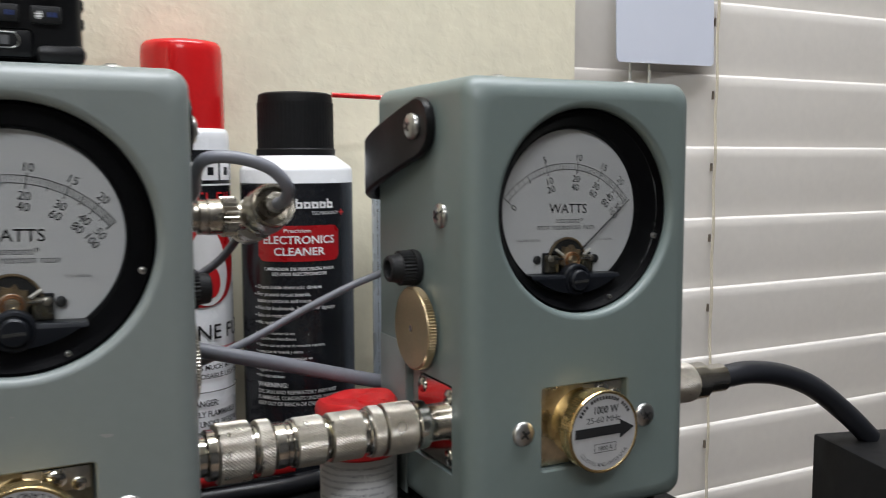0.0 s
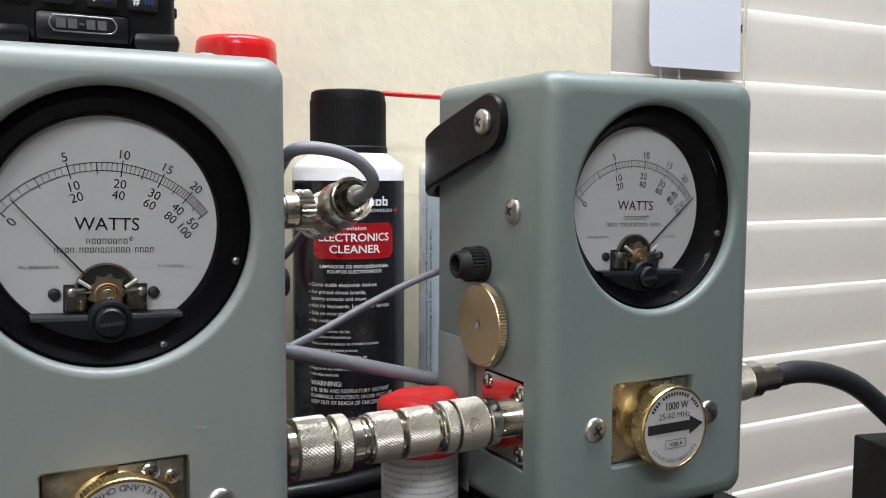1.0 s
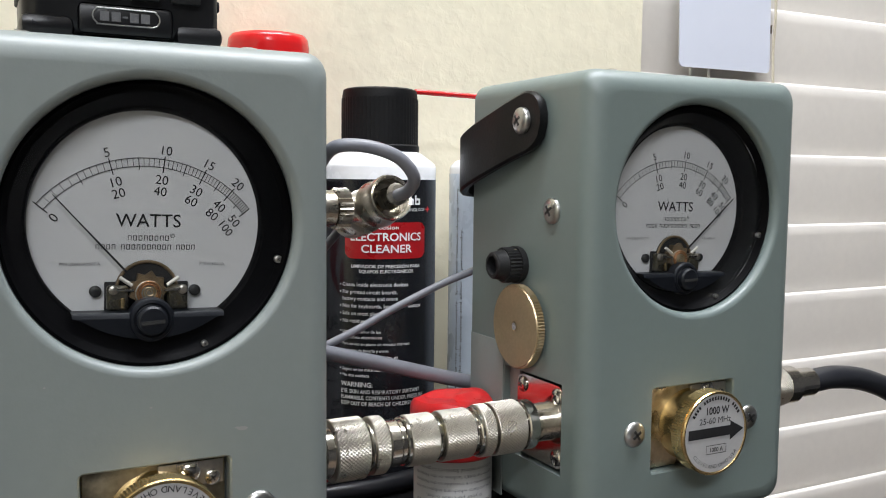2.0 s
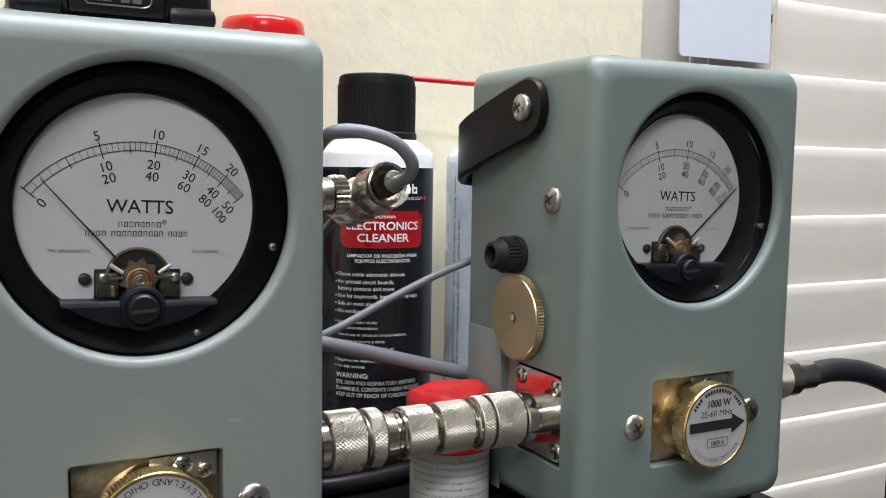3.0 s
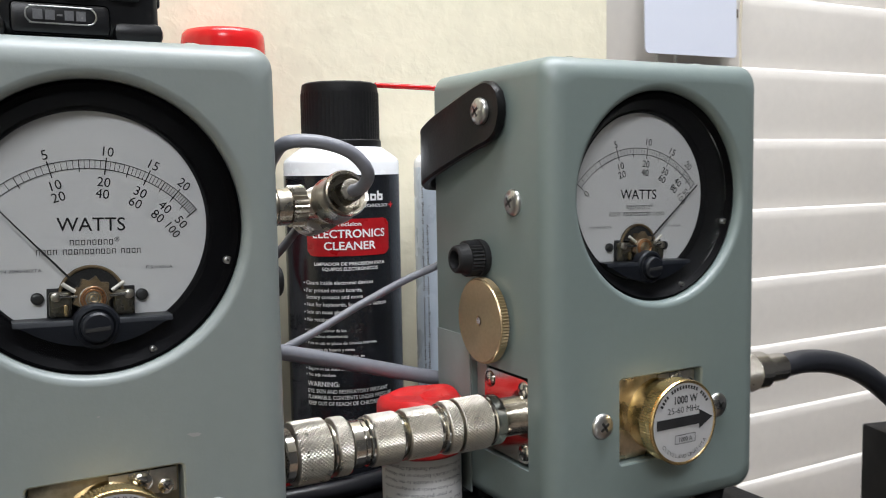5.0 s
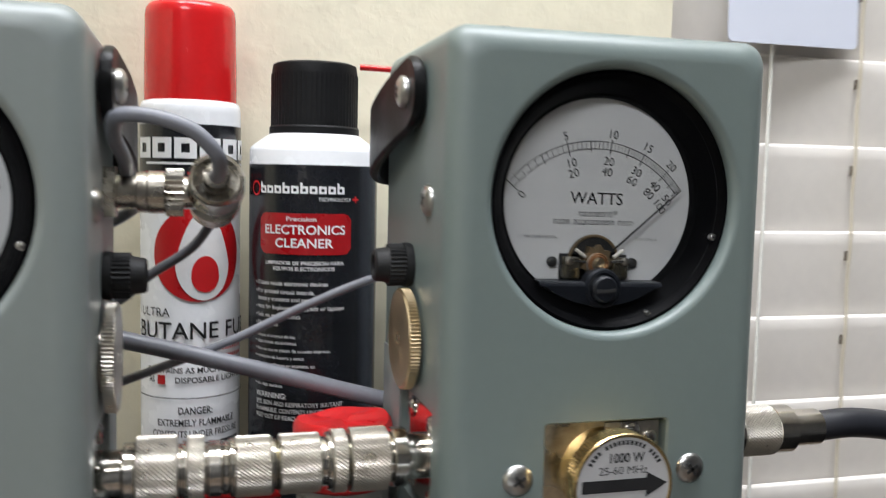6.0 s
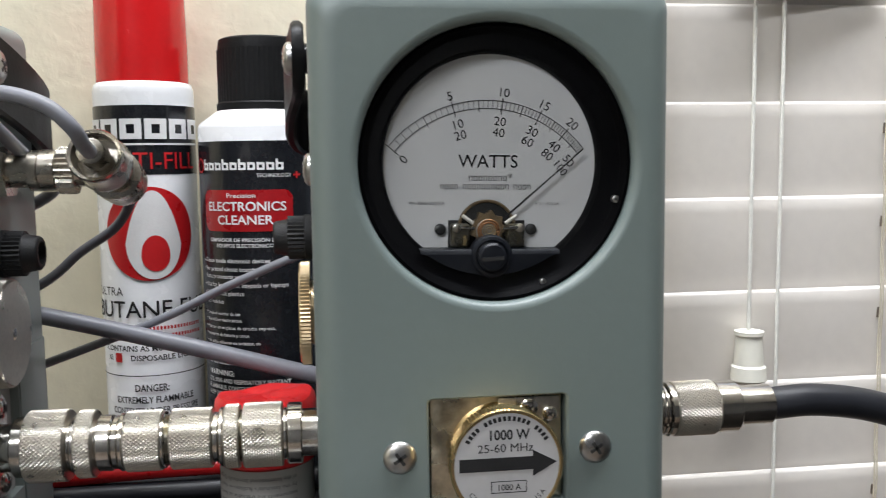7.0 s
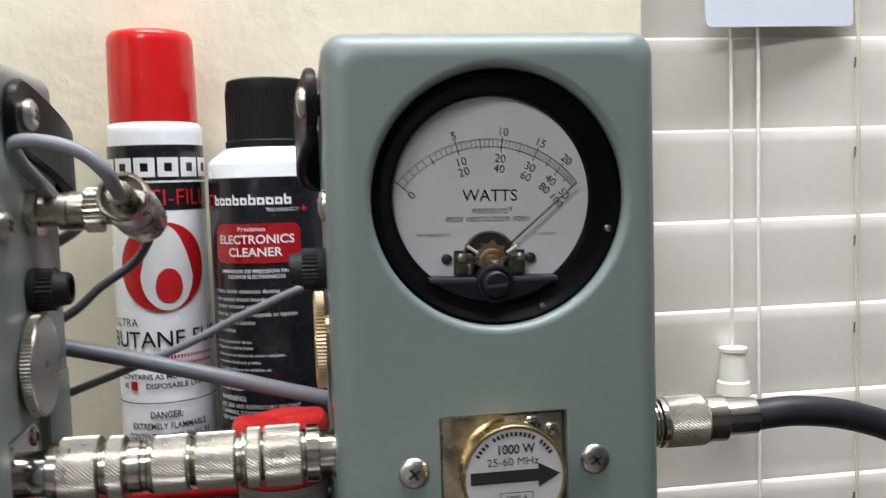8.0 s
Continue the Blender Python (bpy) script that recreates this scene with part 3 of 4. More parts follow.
    part("hair_spring", tube(bmesh.new(), [(X + (0.0005 + 0.0001 * k) * math.cos(k * 0.9), Y - 0.0048, Z + (0.0005 + 0.0001 * k) * math.sin(k * 0.9)) for k in range(16)], 0.00018, 6, 3), M_BRASS, mv, "fine spiral spring")
    for s in (-1, 1):
        pan_screw(t, at("-y", X - 0.0002 + s * 0.0133, Y - 0.0006, Z), 0.0016, "dial_screw", M_SLOTMETAL)
    # pointer
    a = dial_angle(needle)
    d, q = Vector((math.sin(a), 0, math.cos(a))), Vector((math.cos(a), 0, -math.sin(a)))
    bm, c = bmesh.new(), Vector((X, Y - 0.0028, Z - 0.0008))
    vs = [bm.verts.new(c + d * l + q * w + Vector((0, y, 0))) for l, w in ((0.004, 0.00032), (ARC_R - 0.0004, 0.00014)) for w, y in ((w, 0), (-w, 0), (-w, 0.0003), (w, 0.0003))]
    for i in range(4):
        bm.faces.new((vs[i], vs[(i + 1) % 4], vs[4 + (i + 1) % 4], vs[4 + i]))
    part("pointer", bm, M_INK, t, "thin black pointer", 0)
    # moulded cover across the bottom of the dial
    hz = Z - 0.0052 - HOLE_Z
    a0 = math.asin(hz / 0.0313)
    pts = [(X + 0.0313 * math.cos(b), HOLE_Z + 0.0313 * math.sin(b)) for b in (math.pi - a0 + (math.pi + 2 * a0) * i / 30 for i in range(31))]
    bm = bmesh.new()
    rings = [loop(bm, [(x, min(z, HOLE_Z + hz - cut)) for x, z in pts], y) for y, cut in ((Y - 0.0005, 0.0), (Y - 0.0070, 0.0), (Y - 0.0075, 0.0005), (Y - 0.0078, 0.0014))]
    for f, b in zip(rings, rings[1:]):
        bridge(bm, f, b)
    bm.faces.new(rings[-1])
    cover = part("dial_cover", bm, M_CHARCOAL, t, "charcoal moulded lower cover", 40)
    zz = Z - 0.0072
    part("zero_adjuster", lathe(bmesh.new(), [(0.0061, -0.0020), (0.0061, 0.0014), (0.0056, 0.0021), (0.0048, 0.0023), (0.0043, 0.0018), (0.0040, 0.0020), (0.0040, 0.0036), (0.0034, 0.0042), (0.0010, 0.0043)], 40, at("-y", X + 0.0003, Y - 0.0060, zz)), M_CHARCOAL, cover, "charcoal slotted zero screw")
    # slot as a raised bar, its black standing for shade inside
    bm, tmp = bmesh.new(), box(bmesh.new(), -0.0031, 0.0031, -0.0005, 0.0005, 0.0038, 0.0045)
    merge(bm, tmp, at("-y", X + 0.0003, Y - 0.0060, zz - 0.0004) @ Matrix.Rotation(radians(4 + 900 * dx), 4, "Z"))
    part("adjuster_slot", bm, M_DARK, cover, smooth=0)
    lens = part("lens", lathe(bmesh.new(), [(0.0359, 0.0), (0.0359, 0.0008)], 64, at("-y", HOLE_X, 0.0060, HOLE_Z)), M_GLASS, t, "clear glass lens")
    lens.visible_shadow = False
    pan_screw(t, at("-y", 0.0352, 0.0046, HOLE_Z - 0.0105), 0.0011, "bezel_screw")
    pan_screw(t, at("-y", 0.0140, 0.0046, HOLE_Z - 0.0335), 0.0009, "bezel_screw")
    turn = Matrix.Translation((X, 0, Z)) @ Matrix.Rotation(radians(tilt), 4, "Y") @ Matrix.Translation((-X, 0, -Z))
    for ob in set(t.children) - before:
        if ob.name.split(".")[0] not in ("bezel", "bezel_screw", "lens", "dial_card"):
            ob.matrix_basis = turn
        elif ob == card:
            for c in ob.children:
                c.matrix_basis = turn

def arc_words(text, r, mid, cap, flip):
    """Letters round a circle of radius r, their middle at the angle mid; flip: feet outwards."""
    out = []
    widths = [{" ": 0.55, "I": 0.5}.get(c, 1.0) for c in text]
    total = sum(widths)
    pos = 0.0
    for c, wd in zip(text, widths):
        k = (pos + wd / 2 - total / 2) * cap * 1.02 / r
        pos += wd
        if c == " ":
            continue
        if flip:
            a = mid + k
            out.append(shifted(shifted(glyphs(c, cap), 0, -cap / 2), r * math.cos(a), r * math.sin(a), a + math.pi / 2))
        else:
            a = mid - k
            out.append(shifted(shifted(glyphs(c, cap), 0, -cap / 2), r * math.cos(a), r * math.sin(a), a - math.pi / 2))
    return out

def element(t, plate_mat, turned, big):
    """The plug-in sensing element with its knurled brass rim and printed face."""
    pl = part("socket_plate", box(bmesh.new(), -0.0190, 0.0190, 0.0035, 0.0055, EL_Z - 0.0152, EL_Z + 0.0152, 0.0004), plate_mat, t, "tarnished metal socket plate")
    part("catch", box(bmesh.new(), 0.0005, 0.0183, 0.0022, 0.0033, EL_Z + 0.0080, EL_Z + 0.0149, 0.0004), M_NICKEL, pl, "bright spring catch")
    pan_screw(pl, at("-y", 0.0092, 0.0022, EL_Z + 0.0118), 0.0026, "catch_screw", M_CHROME)
    pan_screw(pl, at("-y", 0.0152, 0.0022, EL_Z + 0.0098), 0.0022, "catch_screw", M_CHROME)
    C = Matrix.Translation((0, 0, EL_Z)) @ AX["-y"]
    plug = part("element_plug", lathe(bmesh.new(), [(0.0135, -0.0034), (0.0135, 0.0045), (0.0146, 0.0050)], 56, C), M_GOLD, t, "gold-plated plug-in element")
    bm = bmesh.new()
    knurl(bm, 0.0152, 0.0050, 0.0102, C, 190, 2, 0.00017, False)
    part("knurled_rim", bm, M_GOLD, plug, "", 20)
    part("rim_bead", lathe(bmesh.new(), [(0.0149, 0.0102), (0.0154, 0.0107), (0.0156, 0.0113), (0.0153, 0.0118), (0.0147, 0.0118), (0.0145, 0.0112)], 64, C), M_GOLD, plug)
    part("face_label", lathe(bmesh.new(), [(0.0144, 0.0098), (0.0144, 0.0115)], 64, C), M_LABEL_FOIL, plug, "silver printed face")
    sgn = -1 if turned else 1
    to = lambda x, y: (sgn * 1.07 * x, -0.0117, EL_Z + 0.0004 + sgn * 1.07 * y)
    s = []
    if big:
        s += [shifted(glyphs("1000 W", 0.0025, 0.0102, 0.022), 0.0004, 0.0064), shifted(glyphs("25-60 MHz", 0.0021, 0.0142, 0.0), -0.0004, 0.0032)]
        s += arc_words("CLEVELAND OHIO USA", 0.0118, -math.pi / 2, 0.0013, True)
        s.append(shifted(glyphs("1000 A", 0.0015, 0.0058, 0.012), 0.0004, -0.0067))
    else:
        s += arc_words("CLEVELAND OHIO USA", 0.0118, -math.pi / 2, 0.0016, True)
        s.append(shifted(glyphs("25 A", 0.0015, 0.0046, 0.01), 0, -0.0067))
    for k in range(20):
        if k in (4, 15):
            continue
        a = radians(148 - 116 * k / 19)
        s.append(shifted(flat_bar(-0.0004, 0.0004, -0.0006, 0.0006), 0.0118 * math.cos(a), 0.0118 * math.sin(a), a - math.pi / 2))
    for x0, x1, y0, y1 in ((-0.0042, 0.0050, -0.0074, -0.0072), (-0.0042, 0.0050, -0.0045, -0.0043), (-0.0042, -0.0040, -0.0072, -0.0045), (0.0048, 0.0050, -0.0072, -0.0045)):
        s.append(flat_bar(x0, x1, y0, y1))
    s.append(([(-0.0122, -0.0016), (0.0066, -0.0016), (0.0066, -0.0034), (0.0128, 0.0001), (0.0066, 0.0034), (0.0066, 0.0018), (-0.0122, 0.0018)], [(0, 1, 2, 3, 4, 5, 6)]))
    printed("face_print", s, M_INK, plug, to, "black arrow and lettering")

def side_fittings(t, s, plug_mat, plug_label):
    """Strap end, screws, knurled cap, spare brass plug and connector flange on one side (s = -1 or 1)."""
    ax = "x" if s > 0 else "-x"
    X = s * HALF
    pan_screw(t, at(ax, X + s * 0.0056, 0.035, 0.150), 0.0050, "strap_screw")
    part("strap_washer", lathe(bmesh.new(), [(0.0045, 0), (0.0045, 0.0056)], 24, at(ax, X, 0.035, 0.150)), M_BLACK, t)
    pan_screw(t, at(ax, X + s * 0.0002, 0.0215, 0.117), 0.0048, "side_screw")
    # knurled black cap with a hole
    C = at(ax, X, 0.0435, 0.0955)
    bm = bmesh.new()
    lathe(bm, [(0.0068, 0), (0.0072, 0.0012), (0.0072, 0.0026), (0.0064, 0.0028)], 36, C)
    knurl(bm, 0.0066, 0.0028, 0.0078, C, 60, 2, 0.00025, False)
    lathe(bm, [(0.0060, 0.0078), (0.0056, 0.0090), (0.0052, 0.0118), (0.0046, 0.0124), (0.0036, 0.0124), (0.0034, 0.0090)], 36, C)
    part("fuse_cap", bm, M_BLACK_MATT, t, "black knurled fuse cap", 28)
    # spare brass plug
    C = at(ax, X, 0.0390, 0.0722)
    bm = bmesh.new()
    lathe(bm, [(0.010, 0), (0.010, 0.0014)], 40, C)
    knurl(bm, 0.0160, 0.0014, 0.0042, C, 170, 2, 0.00024, False)
    lathe(bm, [(0.0157, 0.0042), (0.0154, 0.0047), (0.0020, 0.0047), (0.0016, 0.0038)], 56, C)
    plug = part("dust_plug", bm, plug_mat, t, plug_label, 25)
    part("plug_hole", lathe(bmesh.new(), [(0.0014, 0.0046), (0.0014, 0.0049)], 16, C), M_CHROME, plug)
    # pale rear cover lapping round the side
    cx0, cx1 = sorted((X, X + s * 0.0006))
    part("rear_cover", box(bmesh.new(), cx0, cx1, 0.0535, 0.0798, 0.0006, 0.0635, 0.0002), M_PAINT_FADED, t, "pale grey rear cover flap")
    # recessed pale panel at the back of the side opening, with the connector flange
    part("side_panel", box(bmesh.new(), min(X - s * 0.0035, X - s * 0.0025), max(X - s * 0.0035, X - s * 0.0025), 0.0455, 0.0528, 0.0207, 0.0543), M_PAINT_BARE, t)
    fx0, fx1 = sorted((X - s * 0.0036, X - s * 0.0012))
    bm = bmesh.new()
    pts = []
    for cy, cz, a0 in ((0.0295 + 0.0115, 0.0375 + 0.0115, 0), (0.0295 - 0.0115, 0.0375 + 0.0115, 90), (0.0295 - 0.0115, 0.0375 - 0.0115, 180), (0.0295 + 0.0115, 0.0375 - 0.0115, 270)):
        for i in range(7):
            a = radians(a0 + 15 * i)
            pts.append((cy + 0.0040 * math.cos(a), cz + 0.0040 * math.sin(a)))
    f = [bm.verts.new((fx0, y, z)) for y, z in pts]
    b = [bm.verts.new((fx1, y, z)) for y, z in pts]
    bridge(bm, f, b)
    bm.faces.new(f)
    bm.faces.new(b)
    fl = part("connector_flange", bm, M_CHROME, t, "bright plated connector flange")
    for dy in (-0.0115, 0.0115):
        for dz in (-0.0115, 0.0115):
            pan_screw(fl, at(ax, X - s * 0.0012, 0.0295 + dy, 0.0375 + dz), 0.0031, "flange_screw", M_CHROME)

def wattmeter(x, y, z, label, needle, dial_dx, dial_tilt, plate_mat, turned, big, foot, plug_mat, plug_label, case):
    t = thing("wattmeter", (x, y, z), label, "wattmeter", "pair of wattmeters")
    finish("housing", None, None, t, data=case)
    dial(t, needle, dial_dx, dial_tilt)
    element(t, plate_mat, turned, big)
    for s in (-1, 1):
        side_fittings(t, s, plug_mat, plug_label)
        pan_screw(t, at("-y", s * 0.028, 0.0002, EL_Z), 0.0047, "front_screw")
        for yy in (0.016, 0.062):
            pan_screw(t, at("z", s * 0.030, yy, TALL), 0.0035, "top_screw")
    bm = bmesh.new()
    rows = []
    path = spline([(0.0532, 0.0245, 0.1505), (0.0540, 0.036, 0.1490), (0.0565, 0.052, 0.1435), (0.0572, 0.070, 0.1375), (0.0545, 0.0815, 0.1338), (0.0465, 0.0870, 0.1320), (0.020, 0.0885, 0.1310), (0.0, 0.0888, 0.1308)], 8)
    path = path + [Vector((-p.x, p.y, p.z)) for p in path[-2::-1]]
    n = len(path)
    for i, p in enumerate(path):
        d = path[min(i + 1, n - 1)] - path[max(i - 1, 0)]
        g = min((path[i] - path[0]).length, (path[i] - path[n - 1]).length)
        w = 0.0116 if g > 0.0116 else math.sqrt(0.0116 ** 2 - (0.0116 - g) ** 2) * 0.82 + 0.0021
        rows.append((p, w, (d.y, -d.x, 0)))
    part("strap", ribbon(bm, rows, 0.0036), M_LEATHER, t, "black leather carrying strap", 40)
    for sx in (-0.038, 0.038):
        for yy in (0.014, 0.066):
            part("foot", lathe(bmesh.new(), [(0.0055, -foot), (0.0065, 0.0)], 20, Matrix.Translation((sx, yy, 0))), M_BLACK_MATT, t)
    return t

M1X, M1Y, M1Z = 0.0038, 0.2682, 0.0034
M2X, M2Y, M2Z = 0.1982, 0.271, 0.006
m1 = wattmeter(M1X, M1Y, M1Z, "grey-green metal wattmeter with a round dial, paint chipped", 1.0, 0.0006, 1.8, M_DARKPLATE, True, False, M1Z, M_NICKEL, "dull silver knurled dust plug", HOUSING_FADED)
m2 = wattmeter(M2X, M2Y, M2Z, "grey-green metal wattmeter with a pointer near full scale", 24.3, 0.0, 1.25, M_GOLDPLATE, False, True, M2Z, M_BRASS, "dull brass knurled dust plug", HOUSING)
# paint chips on the first meter's front
for cx, cz, sz, n in ((0.0232, 0.0604, 0.0017, 6), (0.0218, 0.0608, 0.0009, 4), (-0.0015, 0.0690, 0.0006, 5), (-0.0275, 0.0770, 0.0005, 5)):
    bm = bmesh.new()
    bm.faces.new([bm.verts.new((cx + sz * random.uniform(0.5, 1.1) * math.cos(a), -0.00015, cz + 0.5 * sz * random.uniform(0.5, 1.1) * math.sin(a))) for a in (2 * math.pi * i / n for i in range(n))])
    part("paint_chip", bm, M_PAINT_BARE, m1, "small bare chip in the paint", 0)

# ---- connectors between the meters, along x ----
LINE_Y, LINE_Z = 0.299, 0.0432
def coax_adapter(x0, rows, label, name="coaxial_adapter"):
    """rows: (kind, x from, x to, radius) along the line."""
    t = thing(name, (x0, LINE_Y, LINE_Z), label, "connector", "coaxial adapters")
    bm = bmesh.new()
    for kind, a, b, r in rows:
        C = at("x", 0, 0, 0)
        lo, hi = min(a, b) - x0, max(a, b) - x0
        if kind == "knurl":
            k = bmesh.new()
            knurl(k, r, lo, hi, C, 104, max(4, int((hi - lo) / 0.00066)), 0.00027)
            part("knurled_nut", k, M_NICKEL, t, "", 0)
        elif kind == "gasket":
            # gap between nuts, its shade put into a dark metal
            part("gasket", lathe(bmesh.new(), [(r, lo), (r, hi)], 40, C), M_POLE, t, "recessed ring toned dark for the shade between nuts")
        else:
            ch = min(0.0004, (hi - lo) / 4)
            part("sleeve", lathe(bmesh.new(), [(r - ch, lo), (r, lo + ch), (r, hi - ch), (r - ch, hi)], 48, C), M_CHROME, t)
    return t
coax_adapter(0.1455, [("sleeve", 0.1405, 0.1535, 0.0072), ("sleeve", 0.1385, 0.1430, 0.0092), ("sleeve", 0.1372, 0.1385, 0.0078), ("knurl", 0.1255, 0.1372, 0.0096), ("gasket", 0.1245, 0.1255, 0.0078),
                      ("knurl", 0.1200, 0.1245, 0.0094), ("sleeve", 0.1185, 0.1200, 0.0088), ("sleeve", 0.1165, 0.1185, 0.0074)], "nickel coaxial connector with knurled nut on the meter")
coax_adapter(0.1100, [("knurl", 0.1045, 0.1165, 0.0088), ("gasket", 0.1030, 0.1045, 0.0074), ("sleeve", 0.1020, 0.1030, 0.0084)], "short nickel coaxial coupler with diamond knurling")
coax_adapter(0.0970, [("knurl", 0.0915, 0.1020, 0.0088), ("sleeve", 0.0900, 0.0915, 0.0086), ("sleeve", 0.0880, 0.0900, 0.0078)], "second nickel coaxial coupler with diamond knurling")
coax_adapter(0.0700, [("sleeve", 0.0838, 0.0880, 0.0082), ("sleeve", 0.0830, 0.0838, 0.0074), ("knurl", 0.0780, 0.0830, 0.0098), ("sleeve", 0.0768, 0.0780, 0.0086), ("sleeve", 0.0755, 0.0768, 0.0078), ("knurl", 0.0640, 0.0755, 0.0104),
                      ("sleeve", 0.0605, 0.0640, 0.0088), ("sleeve", 0.0485, 0.0605, 0.0070)], "nickel coaxial plug with wide knurled nut on the meter")

# plug and black coax on the other side of the second meter
plug = coax_adapter(0.2500, [("sleeve", 0.2435, 0.2535, 0.0070)] + [("sleeve", 0.2535 + 0.0014 * k, 0.2547 + 0.0014 * k, 0.0080) for k in range(3)] + [("sleeve", 0.2577, 0.2600, 0.0086), ("knurl", 0.2600, 0.2740, 0.0086), ("sleeve", 0.2740, 0.2815, 0.0083), ("sleeve", 0.2815, 0.2935, 0.0064)],
                    "nickel coaxial plug on the end of a black cable", "coaxial_plug")
plug.location.z += 0.0012
CZ = LINE_Z + 0.0012
tagged(finish("coaxial_cable", tube(bmesh.new(), [(0.2930, LINE_Y, CZ), (0.310, LINE_Y, CZ + 0.0005), (0.331, 0.299, 0.0415), (0.353, 0.299, 0.0330), (0.377, 0.299, 0.0170), (0.395, 0.298, 0.0020)], 0.0053, 24, 12), M_COAX),
       "thick black coaxial cable bending down to a black box", "cable")

# black box that the coax runs into
dl = thing("black_box", (0.377, 0.318, DESK_Z), "matt black metal box standing beside the meters", "box")
dl.rotation_euler = (0, 0, radians(-15.5))
part("case", box(bmesh.new(), 0.0, 0.13, -0.17, 0.0, 0.004, -DESK_Z + 0.0012, 0.0015), M_BOX, dl)
for x in (0.02, 0.11):
    for y in (-0.15, -0.02):
        part("foot", lathe(bmesh.new(), [(0.007, 0), (0.008, 0.004)], 16, Matrix.Translation((x, y, 0))), M_BLACK_MATT, dl)

# ---- BNC tee on the first meter ----
tee = thing("bnc_tee", (0.0550, 0.316, 0.1235), "worn nickel bayonet tee connector with two plugs", "connector")
X = at("x", 0, 0, 0)
part("jack_nut", lathe(bmesh.new(), [(0.0085, -0.0005), (0.0085, 0.0028)], 6, X), M_WORN, tee, "hexagonal nut", 0)
part("jack", lathe(bmesh.new(), [(0.0050, 0.0028), (0.0050, 0.0085), (0.0062, 0.0088), (0.0062, 0.0115)], 36, X), M_WORN, tee)
bm = bmesh.new()
lathe(bm, [(0.0058, 0.0115), (0.0064, 0.0120), (0.0064, 0.0165), (0.0060, 0.0170)], 36, X)
lathe(bm, [(0.0050, 0.0215), (0.0048, 0.0330)], 36, X)
part("sleeve", bm, M_WORN, tee)
part("ribbed_ring", knurl(bmesh.new(), 0.0068, 0.0170, 0.0220, X, 48, 2, 0.0004, False), M_WORN, tee, "", 0)
# cross piece, running away and slightly downwards
d = Vector((0.0, 0.050, -0.0120)).normalized()
R = Matrix.Translation((0.0313, -0.0175, 0.0045)) @ d.to_track_quat("Z", "Y").to_matrix().to_4x4() @ Matrix.Diagonal((1.1, 1.1, 1.0, 1.0))
bm = bmesh.new()
lathe(bm, [(0.0024, -0.0050), (0.0034, -0.0046), (0.0036, 0.0036), (0.0030, 0.0040)], 36, R)
part("cable_ferrule", bm, M_WORN, tee, "crimped ferrule")
bm = bmesh.new()
lathe(bm, [(0.0036, 0.0075), (0.0057, 0.0075), (0.0060, 0.0004), (0.0068, 0.0), (0.0072, 0.0010), (0.0070, 0.0028), (0.0072, 0.0100), (0.0076, 0.0110), (0.0076, 0.0125), (0.0068, 0.0130), (0.0060, 0.0150)], 40, R)
part("bayonet_plug", bm, M_WORN, tee)
bm = bmesh.new()
lathe(bm, [(0.0056, 0.0148), (0.0056, 0.0240)], 36, R)
part("tee_body", bm, M_WORN, tee)
bm = bmesh.new()
lathe(bm, [(0.0062, 0.0240), (0.0074, 0.0246), (0.0074, 0.0300), (0.0066, 0.0310), (0.0070, 0.0320), (0.0070, 0.0380), (0.0060, 0.0395), (0.0036, 0.0410), (0.0030, 0.0470)], 40, R)
part("bayonet_plug", bm, M_WORN, tee)

def cable(points, r, mat, label):
    return tagged(finish("cable", tube(bmesh.new(), points, r, 16, 12), mat), label, "cable", "grey cables")
cable([(0.0863, 0.2945, 0.1285), (0.0868, 0.2860, 0.1305), (0.0856, 0.2800, 0.1350), (0.0795, 0.2785, 0.1408), (0.0695, 0.2795, 0.1440), (0.0608, 0.2835, 0.1438), (0.0592, 0.2930, 0.1390), (0.0610, 0.3060, 0.1325), (0.0605, 0.3280, 0.1255), (0.0590, 0.3520, 0.1160), (0.0300, 0.3570, 0.1050), (-0.0400, 0.3570, 0.0950)],
      0.0021, M_CABLE, "slim grey cable curling up from the bayonet plug")
cable([(0.0863, 0.3385, 0.1180), (0.0860, 0.3480, 0.1135), (0.0790, 0.3540, 0.1035), (0.0660, 0.3555, 0.0945), (0.0520, 0.3555, 0.0835), (0.0200, 0.3560, 0.0700), (-0.0500, 0.3560, 0.0500)], 0.0017, M_CABLE_DARK, "slim dark grey cable drooping behind the meter")
cable([(-0.0500, 0.3560, 0.0900), (0.0200, 0.3550, 0.0800), (0.0550, 0.3550, 0.0722), (0.1000, 0.3560, 0.0602), (0.1490, 0.3560, 0.0465), (0.1900, 0.3570, 0.0370), (0.2300, 0.3580, 0.0100), (0.2350, 0.3600, 0.0035)], 0.0031, M_CABLE, "thick grey cable running between the two meters")
cable([(-0.0500, 0.3590, 0.0200), (0.0200, 0.3600, 0.0440), (0.0550, 0.3600, 0.0560), (0.0920, 0.3595, 0.0695), (0.1180, 0.3590, 0.0815), (0.1480, 0.3590, 0.0930), (0.1900, 0.3600, 0.1020), (0.2300, 0.3610, 0.0600), (0.2400, 0.3610, 0.0020)], 0.0016, M_CABLE, "slim grey cable rising behind the second meter")

# ---- cans ----
def round_to(r, th0):
    """Lays (x along the round, z) on a can of radius r, its middle at the angle th0 from the front."""
    def to(x, z):
        a = radians(th0) + x / r
        return (r * math.sin(a), -r * math.cos(a), z)
    return to

def band(r, z0, z1, seg=72):
    return lathe(bmesh.new(), [(r, z0), (r, z1)], seg, caps=False)

